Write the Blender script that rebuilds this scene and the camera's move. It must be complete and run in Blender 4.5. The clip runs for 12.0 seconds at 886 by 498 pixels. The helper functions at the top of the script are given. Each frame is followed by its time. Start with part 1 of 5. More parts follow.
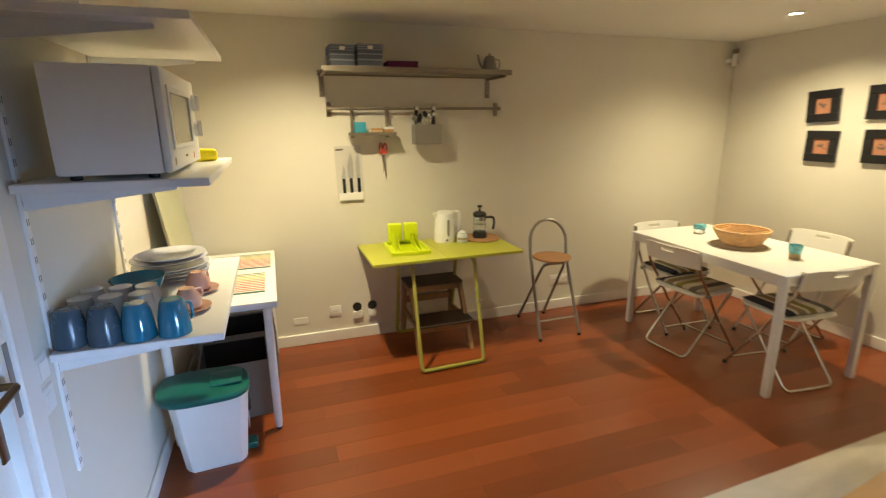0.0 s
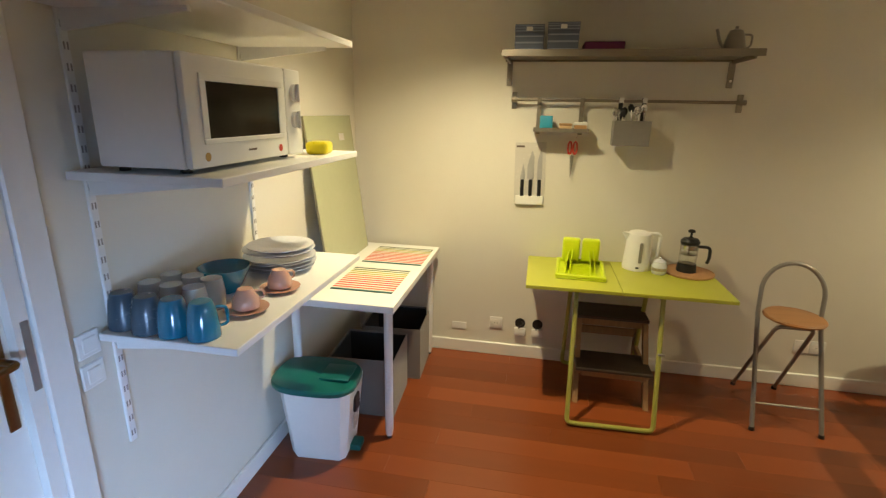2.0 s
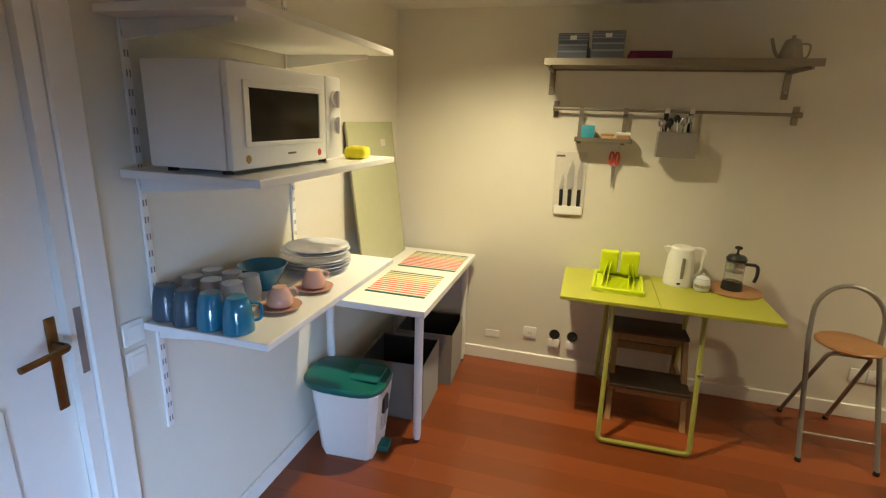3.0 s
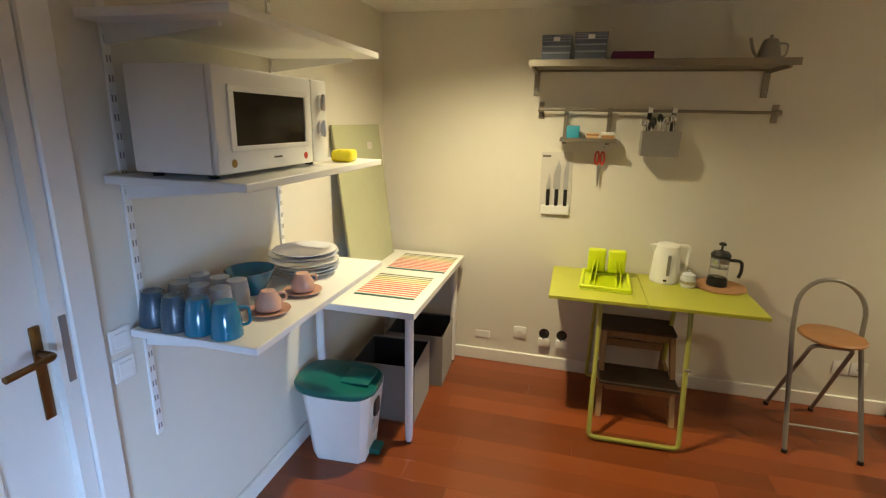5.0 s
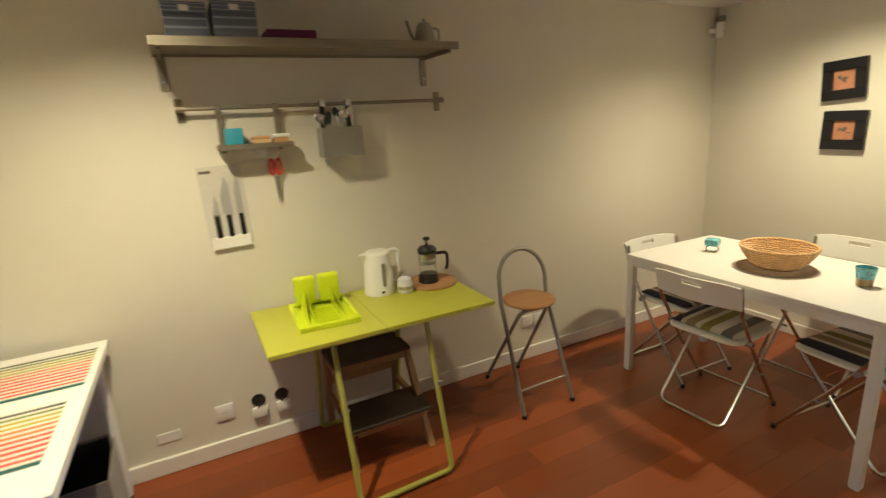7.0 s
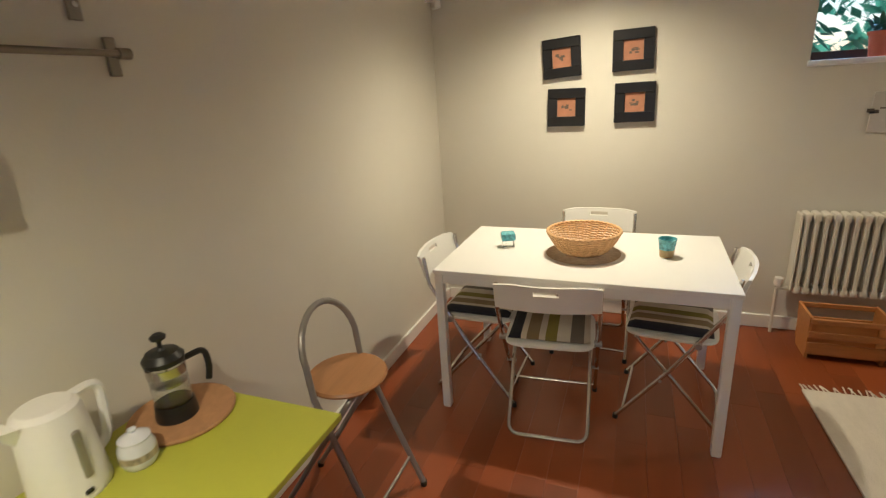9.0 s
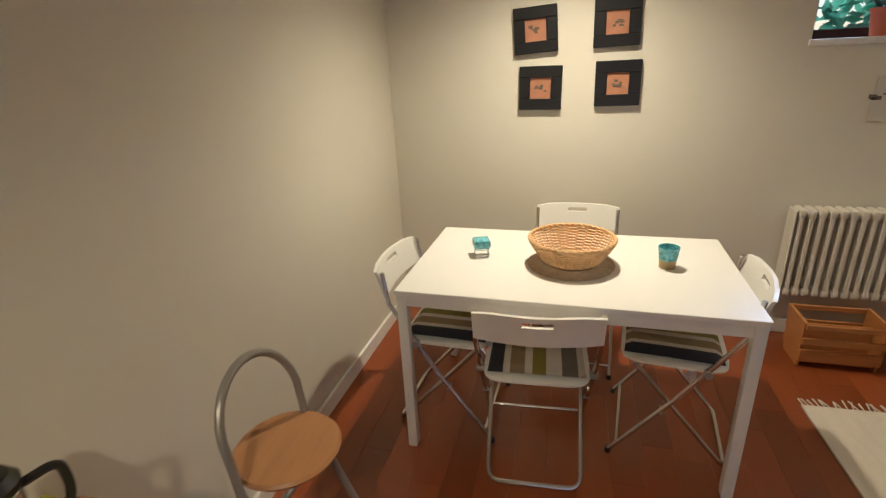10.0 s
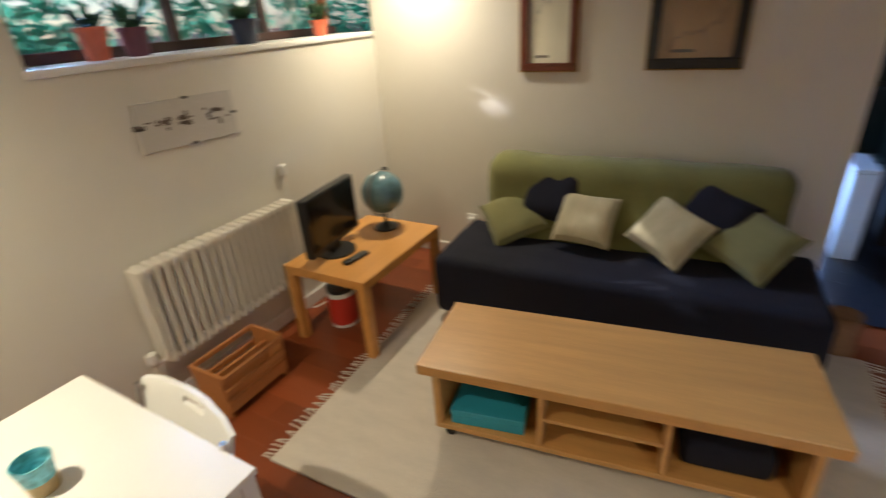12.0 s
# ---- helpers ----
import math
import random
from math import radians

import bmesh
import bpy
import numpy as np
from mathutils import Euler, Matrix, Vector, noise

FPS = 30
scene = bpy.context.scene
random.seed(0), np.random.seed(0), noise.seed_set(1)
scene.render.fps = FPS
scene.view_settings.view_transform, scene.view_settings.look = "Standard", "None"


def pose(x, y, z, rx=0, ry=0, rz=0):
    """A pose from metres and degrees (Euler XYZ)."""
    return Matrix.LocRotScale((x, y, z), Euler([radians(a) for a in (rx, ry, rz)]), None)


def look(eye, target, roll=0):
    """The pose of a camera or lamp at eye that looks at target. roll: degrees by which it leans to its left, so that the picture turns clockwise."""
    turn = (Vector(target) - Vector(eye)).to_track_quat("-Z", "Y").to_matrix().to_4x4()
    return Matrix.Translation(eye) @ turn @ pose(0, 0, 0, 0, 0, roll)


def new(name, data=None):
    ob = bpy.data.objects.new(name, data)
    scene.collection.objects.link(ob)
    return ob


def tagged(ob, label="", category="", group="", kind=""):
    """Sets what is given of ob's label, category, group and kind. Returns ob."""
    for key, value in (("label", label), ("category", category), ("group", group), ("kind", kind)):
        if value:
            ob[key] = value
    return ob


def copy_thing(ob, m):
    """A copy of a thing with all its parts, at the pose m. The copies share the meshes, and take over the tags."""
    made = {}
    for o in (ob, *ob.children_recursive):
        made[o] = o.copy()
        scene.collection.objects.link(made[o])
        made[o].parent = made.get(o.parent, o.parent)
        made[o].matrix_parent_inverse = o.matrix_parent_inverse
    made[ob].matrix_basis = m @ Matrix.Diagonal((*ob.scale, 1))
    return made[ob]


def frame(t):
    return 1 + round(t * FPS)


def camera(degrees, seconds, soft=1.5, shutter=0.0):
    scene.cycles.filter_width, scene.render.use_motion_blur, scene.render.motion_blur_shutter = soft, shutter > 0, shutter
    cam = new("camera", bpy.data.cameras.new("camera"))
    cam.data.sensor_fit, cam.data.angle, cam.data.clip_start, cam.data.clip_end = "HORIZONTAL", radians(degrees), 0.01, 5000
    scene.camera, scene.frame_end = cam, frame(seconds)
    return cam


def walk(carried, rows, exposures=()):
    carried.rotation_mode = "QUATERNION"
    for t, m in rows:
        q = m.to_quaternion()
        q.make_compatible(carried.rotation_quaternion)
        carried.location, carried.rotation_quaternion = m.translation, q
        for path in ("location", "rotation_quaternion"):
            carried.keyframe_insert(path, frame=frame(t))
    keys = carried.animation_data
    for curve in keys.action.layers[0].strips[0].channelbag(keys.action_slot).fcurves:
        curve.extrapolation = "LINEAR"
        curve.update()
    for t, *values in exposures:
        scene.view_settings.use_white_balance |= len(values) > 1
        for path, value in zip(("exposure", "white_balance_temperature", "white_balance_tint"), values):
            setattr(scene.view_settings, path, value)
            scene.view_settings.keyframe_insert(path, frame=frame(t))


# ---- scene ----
cam = camera(84.0, 12.0, soft=1.25, shutter=0.4)
# seconds, x, y, z, pitch, roll, yaw
PATH = [
    (0, 0.608, -3.483, 1.563, -14.33, 0.55, -19.09),
    (0.5, 0.860, -3.403, 1.591, -15.34, -0.56, -8.82),
    (1, 1.005, -3.231, 1.571, -15.75, -0.98, 0.32),
    (1.5, 1.096, -3.099, 1.580, -16.34, -1.13, 5.78),
    (2, 1.170, -3.072, 1.591, -15.66, -1.06, 11.02),
    (2.5, 1.206, -3.069, 1.592, -15.51, -1.46, 14.16),
    (3, 1.210, -3.073, 1.594, -15.02, -1.92, 16.31),
    (5, 1.217, -3.081, 1.592, -14.71, -1.22, 14.86),
    (5.5, 1.143, -3.034, 1.588, -14.99, -0.95, 7.88),
    (6, 0.981, -2.933, 1.585, -14.25, 0.64, -3.61),
    (6.5, 0.961, -2.739, 1.568, -14.41, 2.06, -16.74),
    (7, 0.990, -2.440, 1.553, -14.50, 3.24, -27.53),
    (7.5, 1.005, -2.089, 1.572, -16.04, 4.16, -40.42),
    (9.5, 1.431, -1.136, 1.524, -19.47, 2.95, -73.54),
    (10, 1.650, -1.078, 1.540, -21.10, 2.56, -75.22),
    (10.5, 1.857, -1.124, 1.526, -21.10, 2.89, -78.61),
    (11, 2.096, -1.261, 1.545, -22.41, 2.69, -95.03),
    (11.5, 2.332, -1.344, 1.534, -22.64, 4.95, -123.18),
    (12, 2.381, -1.233, 1.643, -25.91, 3.81, -151.28),
]
EXPOSURES = [(0.0, 0.26, 6500, 9), (1.0, 0.16, 6450, 8), (2.5, 0.04, 6450, 8), (6.5, 0.04, 6200, 9), (9.5, 0.02, 5600, 17), (11.0, -0.24, 5750, 18), (11.5, -0.18, 5600, 18), (12.0, 0.14, 5600, 17)]
walk(cam, [(t, pose(x, y, z, 90 + pitch, roll, yaw)) for t, x, y, z, pitch, roll, yaw in PATH], EXPOSURES)

# ---- room sizes ----
W, S, H = 4.51, -4.13, 2.22          # east wall, south wall, ceiling
SILL, WIN_Y, RECESS = 1.55, -2.11, 0.30
HALL = -7.4

# ---- light ----
world = bpy.data.worlds.new("world")
scene.world = world
world.use_nodes = True
wn = world.node_tree.nodes
sky = wn.new("ShaderNodeTexSky")
sky.sky_type, sky.sun_disc = "NISHITA", False
sky.sun_elevation, sky.sun_rotation = radians(30), radians(66)
world.node_tree.links.new(sky.outputs[0], wn["Background"].inputs[0])
wn["Background"].inputs[1].default_value = 0.15

sun = new("sun", bpy.data.lights.new("sun", "SUN"))
sun.data.energy, sun.data.angle, sun.data.color = 5.0, radians(0.6), (1.0, 0.94, 0.85)
sun.matrix_world = look((3.68 + 12.7, S + 5.6, 1.10 + 8.0), (3.68, S, 1.10))


def area(name, eye, target, sx, sy, power, colour):
    ob = new(name, bpy.data.lights.new(name, "AREA"))
    ob.data.shape, ob.data.size, ob.data.size_y = "RECTANGLE", sx, sy
    ob.data.energy, ob.data.color = power, colour
    ob.matrix_world = look(eye, target)
    return ob


WARM = (1.0, 0.84, 0.505)
day = area("window_daylight", (W + 0.27, -3.10, 1.96), (0.2, -2.2, -0.25), 2.1, 0.17, 6, (0.36, 0.61, 1.0))
day.data.spread = radians(46)
# added fill lamp for hall daylight, aimed low to turn the west wall blue
hall_fill = area("hall_daylight_fill", (2.5, -5.85, 0.60), (0.0, -1.9, 0.15), 1.2, 0.6, 12, (0.36, 0.58, 1.0))
hall_fill.data.spread = radians(35)
LAMPS = [(0.85, -0.85, 47, 146), (3.83, -1.02, 40, 148), (4.10, -3.82, 31, 146)]


# ---- materials ----
def mat(name, colour, rough=0.5, metal=0.0, vary=0.08, scale=6.0, bump=0.0, bump_scale=60.0, coat=0.0, spread=0.0, trans=0.0, stretch=(1, 1, 1), sheen=0.0):
    """A surface with two scales of variation in colour and gloss, and fine relief."""
    m = bpy.data.materials.new(name)
    m.use_nodes = True
    t = m.node_tree
    n, link = t.nodes, t.links.new
    b = n["Principled BSDF"]
    b.inputs["Roughness"].default_value, b.inputs["Metallic"].default_value = rough, metal
    b.inputs["Coat Weight"].default_value, b.inputs["Transmission Weight"].default_value = coat, trans
    b.inputs["Sheen Weight"].default_value = sheen
    co = n.new("ShaderNodeTexCoord")
    mp = n.new("ShaderNodeMapping")
    mp.inputs["Scale"].default_value = stretch
    link(co.outputs["Object"], mp.inputs["Vector"])
    big, fine = n.new("ShaderNodeTexNoise"), n.new("ShaderNodeTexNoise")
    for q, s, d in ((big, scale, 3), (fine, scale * 9, 4)):
        q.inputs["Scale"].default_value, q.inputs["Detail"].default_value = s, d
        link(mp.outputs[0], q.inputs["Vector"])
    add = n.new("ShaderNodeMath")
    add.operation = "MULTIPLY_ADD"
    link(fine.outputs[0], add.inputs[0])
    add.inputs[1].default_value = 0.5 if not spread else 0.12
    link(big.outputs[0], add.inputs[2])
    last = add.outputs[0]
    if spread:
        info = n.new("ShaderNodeObjectInfo")
        k = n.new("ShaderNodeMath")
        k.operation = "MULTIPLY_ADD"
        link(info.outputs["Random"], k.inputs[0])
        k.inputs[1].default_value = spread
        link(last, k.inputs[2])
        last = k.outputs[0]
    r = n.new("ShaderNodeMapRange")
    r.inputs[1].default_value, r.inputs[2].default_value = 0.35, 1.1 + spread
    r.inputs[3].default_value, r.inputs[4].default_value = 1 - vary, 1 + vary
    link(last, r.inputs[0])
    mul = n.new("ShaderNodeVectorMath")
    mul.operation = "SCALE"
    mul.inputs[0].default_value = colour
    link(r.outputs[0], mul.inputs["Scale"])
    link(mul.outputs[0], b.inputs["Base Color"])
    rr = n.new("ShaderNodeMapRange")
    rr.inputs[3].default_value, rr.inputs[4].default_value = max(0.02, rough - 0.08), min(1, rough + 0.08)
    link(fine.outputs[0], rr.inputs[0])
    if rough > 0.06 and not spread:
        link(rr.outputs[0], b.inputs["Roughness"])
    if bump:
        bn = n.new("ShaderNodeTexNoise")
        bn.inputs["Scale"].default_value, bn.inputs["Detail"].default_value = bump_scale, 3
        link(mp.outputs[0], bn.inputs["Vector"])
        bp = n.new("ShaderNodeBump")
        bp.inputs["Strength"].default_value, bp.inputs["Distance"].default_value = bump, 0.004
        link(bn.outputs[0], bp.inputs["Height"])
        link(bp.outputs[0], b.inputs["Normal"])
    return m


def stripes(name, axis, bands, rough=0.8):
    """Woven cloth with bands of colour along one axis of the object's own box: bands of (start, colour)."""
    m = mat(name, (1, 1, 1), rough, bump=0.4, bump_scale=400)
    t = m.node_tree
    b = t.nodes["Principled BSDF"]
    old = b.inputs["Base Color"].links[0].from_node
    co, sep, ramp = t.nodes.new("ShaderNodeTexCoord"), t.nodes.new("ShaderNodeSeparateXYZ"), t.nodes.new("ShaderNodeValToRGB")
    ramp.color_ramp.interpolation = "CONSTANT"
    e = ramp.color_ramp.elements
    while len(e) < len(bands):
        e.new(0.99)
    for k, (at, c) in enumerate(bands):
        e[k].position, e[k].color = at, (*c, 1)
    t.links.new(co.outputs["Generated"], sep.inputs[0])
    t.links.new(sep.outputs[axis], ramp.inputs[0])
    t.links.new(ramp.outputs[0], old.inputs[0])
    return m


def glow(name, colour, strength):
    m = bpy.data.materials.new(name)
    m.use_nodes = True
    b = m.node_tree.nodes["Principled BSDF"]
    b.inputs["Emission Color"].default_value, b.inputs["Emission Strength"].default_value = (*colour, 1), strength
    return m


PAINT = mat("wall_paint", (0.70, 0.665, 0.58), 0.7, vary=0.03, scale=1.3, bump=0.12, bump_scale=90)
CEIL = mat("ceiling_paint", (0.74, 0.72, 0.68), 0.8, vary=0.02, scale=1.5, bump=0.08, bump_scale=70)
TRIM = mat("white_gloss_trim", (0.80, 0.78, 0.74), 0.35, vary=0.03, bump=0.05, bump_scale=40)
PLANK = mat("reddish_hardwood", (0.25, 0.060, 0.016), 0.28, vary=0.36, scale=1.4, spread=1.0, stretch=(0.6, 4, 1))
JOINT = mat("dark_joint", (0.09, 0.022, 0.008), 0.7)
WHITE = mat("white_laminate", (0.82, 0.81, 0.79), 0.32, vary=0.02)
WHITE_METAL = mat("white_powder_coat", (0.80, 0.79, 0.77), 0.4, vary=0.03)
PLASTIC = mat("white_plastic", (0.80, 0.79, 0.75), 0.35, vary=0.03)
STEEL = mat("brushed_steel", (0.27, 0.235, 0.19), 0.42, 0.7, vary=0.1, scale=4, stretch=(1, 8, 8))
CHROME = mat("chrome_tube", (0.62, 0.60, 0.58), 0.22, 1.0, vary=0.05)
SILVER = mat("silver_grey_paint", (0.30, 0.28, 0.26), 0.35, 0.4)
BLADE = mat("pale_blade_steel", (0.42, 0.41, 0.40), 0.4, 0.2)
BLACK = mat("black_plastic", (0.012, 0.012, 0.012), 0.4)
DARKGLASS = mat("dark_window_film", (0.012, 0.009, 0.006), 0.12, vary=0.3, scale=30)
LIME = mat("lime_laminate", (0.44, 0.45, 0.045), 0.4, vary=0.05)
LIMEPLASTIC = mat("lime_plastic", (0.60, 0.70, 0.01), 0.35)
LIMEMETAL = mat("lime_metal", (0.34, 0.33, 0.06), 0.4)
BEECH = mat("beech_wood", (0.46, 0.26, 0.11), 0.42, vary=0.16, scale=5, stretch=(1, 9, 9))
SEATWOOD = mat("orange_beech_seat", (0.40, 0.19, 0.075), 0.4, vary=0.14, scale=5, stretch=(1, 9, 9))
DARKTREAD = mat("dark_tread_wood", (0.045, 0.030, 0.020), 0.5, vary=0.3, stretch=(1, 9, 9))
STEPWOOD = mat("aged_step_wood", (0.30, 0.17, 0.075), 0.5, vary=0.25, stretch=(9, 9, 1))
BIRCH = mat("birch_veneer", (0.52, 0.275, 0.080), 0.36, vary=0.16, scale=2.5, stretch=(0.8, 9, 9), coat=0.1)
BIRCH_TV = mat("honey_birch_veneer", (0.58, 0.28, 0.065), 0.36, vary=0.15, scale=2.5, stretch=(9, 0.8, 9), coat=0.1)
PINE = mat("pine_slats", (0.44, 0.18, 0.05), 0.5, vary=0.15, stretch=(9, 1, 9))
BLUE = mat("petrol_blue_glaze", (0.012, 0.16, 0.26), 0.14, vary=0.1, coat=0.5)
GREYBLUE = mat("slate_blue_glaze", (0.05, 0.085, 0.115), 0.25, vary=0.1)
PINK = mat("pink_glaze", (0.60, 0.34, 0.25), 0.22, coat=0.3)
CHINA = mat("white_china", (0.66, 0.68, 0.74), 0.18, coat=0.3)
TUMBLER = mat("pale_pressed_glass", (0.86, 0.90, 0.93), 0.10, trans=0.55, vary=0.02)
GLASS = mat("clear_glass", (0.95, 0.97, 0.97), 0.03, trans=1.0, vary=0.01)
TEAL = mat("teal_lid_plastic", (0.004, 0.105, 0.092), 0.32)
TEALBOX = mat("turquoise_card", (0.03, 0.27, 0.38), 0.5)
FABRIC = mat("taupe_fabric", (0.20, 0.165, 0.135), 0.9, bump=0.3, bump_scale=300, sheen=0.2)
FABRIC_IN = mat("near_black_matte", (0.02, 0.019, 0.02), 0.9)
BOARD = mat("green_tinted_glass_board", (0.45, 0.46, 0.29), 0.10, vary=0.05, scale=3)
BOARDEDGE = mat("board_edge", (0.30, 0.28, 0.18), 0.4)
RED = mat("red_plastic", (0.55, 0.04, 0.02), 0.35)
YELLOW = mat("yellow_foil", (0.80, 0.70, 0.01), 0.3)
PURPLE = mat("purple_card", (0.12, 0.008, 0.08), 0.6)
NAVY = mat("navy_cotton", (0.0035, 0.004, 0.013), 0.95, vary=0.25, scale=4, bump=0.25, bump_scale=250)
OLIVE = mat("olive_throw", (0.16, 0.155, 0.042), 0.95, vary=0.2, scale=5, bump=0.4, bump_scale=220, sheen=0.2)
OLIVE2 = mat("olive_cushion_cloth", (0.19, 0.18, 0.068), 0.95, vary=0.15, bump=0.4, bump_scale=250, sheen=0.2)
IVORY = mat("ivory_cushion_cloth", (0.46, 0.39, 0.22), 0.95, vary=0.2, scale=10, bump=0.4, bump_scale=200, stretch=(6, 1, 1))
RUG = mat("ivory_wool_rug", (0.60, 0.54, 0.46), 0.95, vary=0.10, scale=5, bump=0.9, bump_scale=150, stretch=(1, 3, 1))
WICKER = mat("natural_wicker", (0.70, 0.45, 0.22), 0.55, vary=0.2, scale=30)
CORK = mat("cork_trivet", (0.42, 0.22, 0.10), 0.7, vary=0.2, scale=40)
TURQ = mat("turquoise_glass", (0.15, 0.46, 0.54), 0.12, vary=0.8, scale=75)
AMBER = mat("sand_in_glass", (0.40, 0.30, 0.14), 0.3, vary=0.2, scale=80)
FRAMEBLACK = mat("black_stained_frame", (0.010, 0.010, 0.013), 0.35, vary=0.2, stretch=(1, 1, 6), bump=0.1)
TERRA = mat("terracotta_print", (0.42, 0.19, 0.11), 0.7, vary=0.15, scale=20)
INK = mat("faded_ink", (0.13, 0.10, 0.08), 0.8, vary=0.3, scale=40)
MAHOGANY = mat("mahogany_frame", (0.14, 0.030, 0.012), 0.35, vary=0.2)
GILT = mat("dull_gilt", (0.36, 0.22, 0.06), 0.4, 0.5)
PAPER = mat("aged_paper", (0.62, 0.55, 0.42), 0.8, vary=0.08, scale=6)
PAPER2 = mat("tan_map_paper", (0.56, 0.34, 0.17), 0.8, vary=0.2, scale=5)
PRINT = mat("grey_white_print", (0.62, 0.59, 0.54), 0.25, vary=0.03)
IRON = mat("cream_radiator_enamel", (0.70, 0.66, 0.58), 0.4, vary=0.06)
BRASS = mat("aged_brass", (0.20, 0.11, 0.04), 0.35, 0.9, vary=0.2, scale=20)
OCEAN = mat("globe_print", (0.10, 0.19, 0.22), 0.3, vary=0.6, scale=9)
LEAF = mat("garden_leaf", (0.06, 0.18, 0.09), 0.5, vary=0.6, scale=3)
_t = LEAF.node_tree
_mix, _tr = _t.nodes.new("ShaderNodeMixShader"), _t.nodes.new("ShaderNodeBsdfTranslucent")
_tr.inputs[0].default_value = (0.16, 0.62, 0.42, 1)
_mix.inputs[0].default_value = 0.5
_t.links.new(_t.nodes["Principled BSDF"].outputs[0], _mix.inputs[1])
_t.links.new(_tr.outputs[0], _mix.inputs[2])
_t.links.new(_mix.outputs[0], _t.nodes["Material Output"].inputs[0])
POTLEAF = mat("pot_plant_leaf", (0.05, 0.13, 0.05), 0.45, vary=0.4, scale=9)
POT1 = mat("orange_pot", (0.70, 0.17, 0.08), 0.6)
POT3 = mat("dark_blue_pot", (0.02, 0.03, 0.06), 0.4)
POT2 = mat("plum_pot", (0.16, 0.05, 0.07), 0.5)
WINWOOD = mat("varnished_window_wood", (0.30, 0.10, 0.025), 0.4, vary=0.2)
DARKWIN = mat("dark_window_wood", (0.06, 0.028, 0.022), 0.4, vary=0.2)
SOIL = mat("garden_soil", (0.06, 0.045, 0.03), 0.95, vary=0.4, bump=0.5)
HALLDARK = mat("near_black_floor", (0.03, 0.032, 0.04), 0.3, vary=0.2)
LAMPON = glow("lit_lamp_glass", (1.0, 0.86, 0.62), 14)
BOXSTRIPE = stripes("blue_striped_card", 2, [(0, (0.12, 0.14, 0.2)), (0.16, (0.3, 0.33, 0.42)), (0.24, (0.12, 0.14, 0.2)), (0.5, (0.3, 0.33, 0.42)), (0.58, (0.12, 0.14, 0.2)), (0.80, (0.3, 0.33, 0.42)), (0.86, (0.10, 0.12, 0.18))], 0.6)
_c = (0.55, 0.50, 0.42)
CUSHION = stripes("striped_seat_cloth", 0, [(0, (0.012, 0.014, 0.028)), (0.16, _c), (0.23, (0.22, 0.16, 0.085)), (0.38, _c), (0.46, (0.20, 0.17, 0.03)), (0.6, _c), (0.76, (0.13, 0.115, 0.10)), (0.92, _c)])
_w = (0.74, 0.71, 0.64)
_cols = [(0.008, 0.09, 0.09)] + [(0.62, 0.055, 0.03)] * 5 + [(0.62, 0.15, 0.03)] * 2 + [(0.42, 0.34, 0.02)] * 2 + [(0.16, 0.20, 0.03), (0.01, 0.035, 0.03)]
_bands = []
for _k, _col in enumerate(_cols):
    _bands += [(_k / 12, _col), (_k / 12 + 0.044, _w)]
MATCLOTH = stripes("striped_placemat", 1, _bands, 0.6)


# ---- shapes ----
def box(bm, x0, y0, z0, x1, y1, z1, bevel=0.0, seg=1):
    m = Matrix.LocRotScale(((x0 + x1) / 2, (y0 + y1) / 2, (z0 + z1) / 2), None, (abs(x1 - x0), abs(y1 - y0), abs(z1 - z0)))
    vs = bmesh.ops.create_cube(bm, size=1, matrix=m)["verts"]
    if bevel:
        es = list({e for v in vs for e in v.link_edges})
        bmesh.ops.bevel(bm, geom=es, offset=bevel, segments=seg, affect="EDGES", profile=0.5)
    return bm


def rod(bm, a, b, r, r2=None, n=12):
    a, b = Vector(a), Vector(b)
    d = b - a
    m = Matrix.Translation((a + b) / 2) @ d.to_track_quat("Z", "Y").to_matrix().to_4x4()
    bmesh.ops.create_cone(bm, cap_ends=True, segments=n, radius1=r, radius2=r if r2 is None else r2, depth=d.length, matrix=m)
    return bm


def lathe(bm, profile, x=0, y=0, z=0, n=28):
    """Turns (radius, height) pairs round an upright axis."""
    rings = []
    for r, h in profile:
        rings.append([bm.verts.new((x + r * math.cos(2 * math.pi * k / n), y + r * math.sin(2 * math.pi * k / n), z + h)) for k in range(n)] if r > 1e-6 else [bm.verts.new((x, y, z + h))])
    for p, q in zip(rings, rings[1:]):
        for k in range(n):
            j = (k + 1) % n
            if len(p) == 1 and len(q) == 1:
                continue
            if len(p) == 1:
                bm.faces.new((p[0], q[k], q[j]))
            elif len(q) == 1:
                bm.faces.new((p[k], p[j], q[0]))
            else:
                bm.faces.new((p[k], p[j], q[j], q[k]))
    return bm


def tube(bm, pts, r, n=8, closed=False):
    """A bent pipe through points."""
    pts = [Vector(p) for p in pts]
    rings, up, count = [], None, len(pts)
    for k, p in enumerate(pts):
        a = pts[(k - 1) % count] if closed or k else p
        b = pts[(k + 1) % count] if closed or k < count - 1 else p
        d = (b - a).normalized()
        if up is None:
            up = d.orthogonal().normalized()
        up = (up - d * up.dot(d)).normalized()
        side = d.cross(up)
        rings.append([bm.verts.new(p + r * (up * math.cos(2 * math.pi * j / n) + side * math.sin(2 * math.pi * j / n))) for j in range(n)])
    pairs = list(zip(rings, rings[1:])) + ([(rings[-1], rings[0])] if closed else [])
    for p, q in pairs:
        for j in range(n):
            i = (j + 1) % n
            bm.faces.new((p[j], p[i], q[i], q[j]))
    if not closed:
        bm.faces.new(rings[0][::-1])
        bm.faces.new(rings[-1])
    return bm


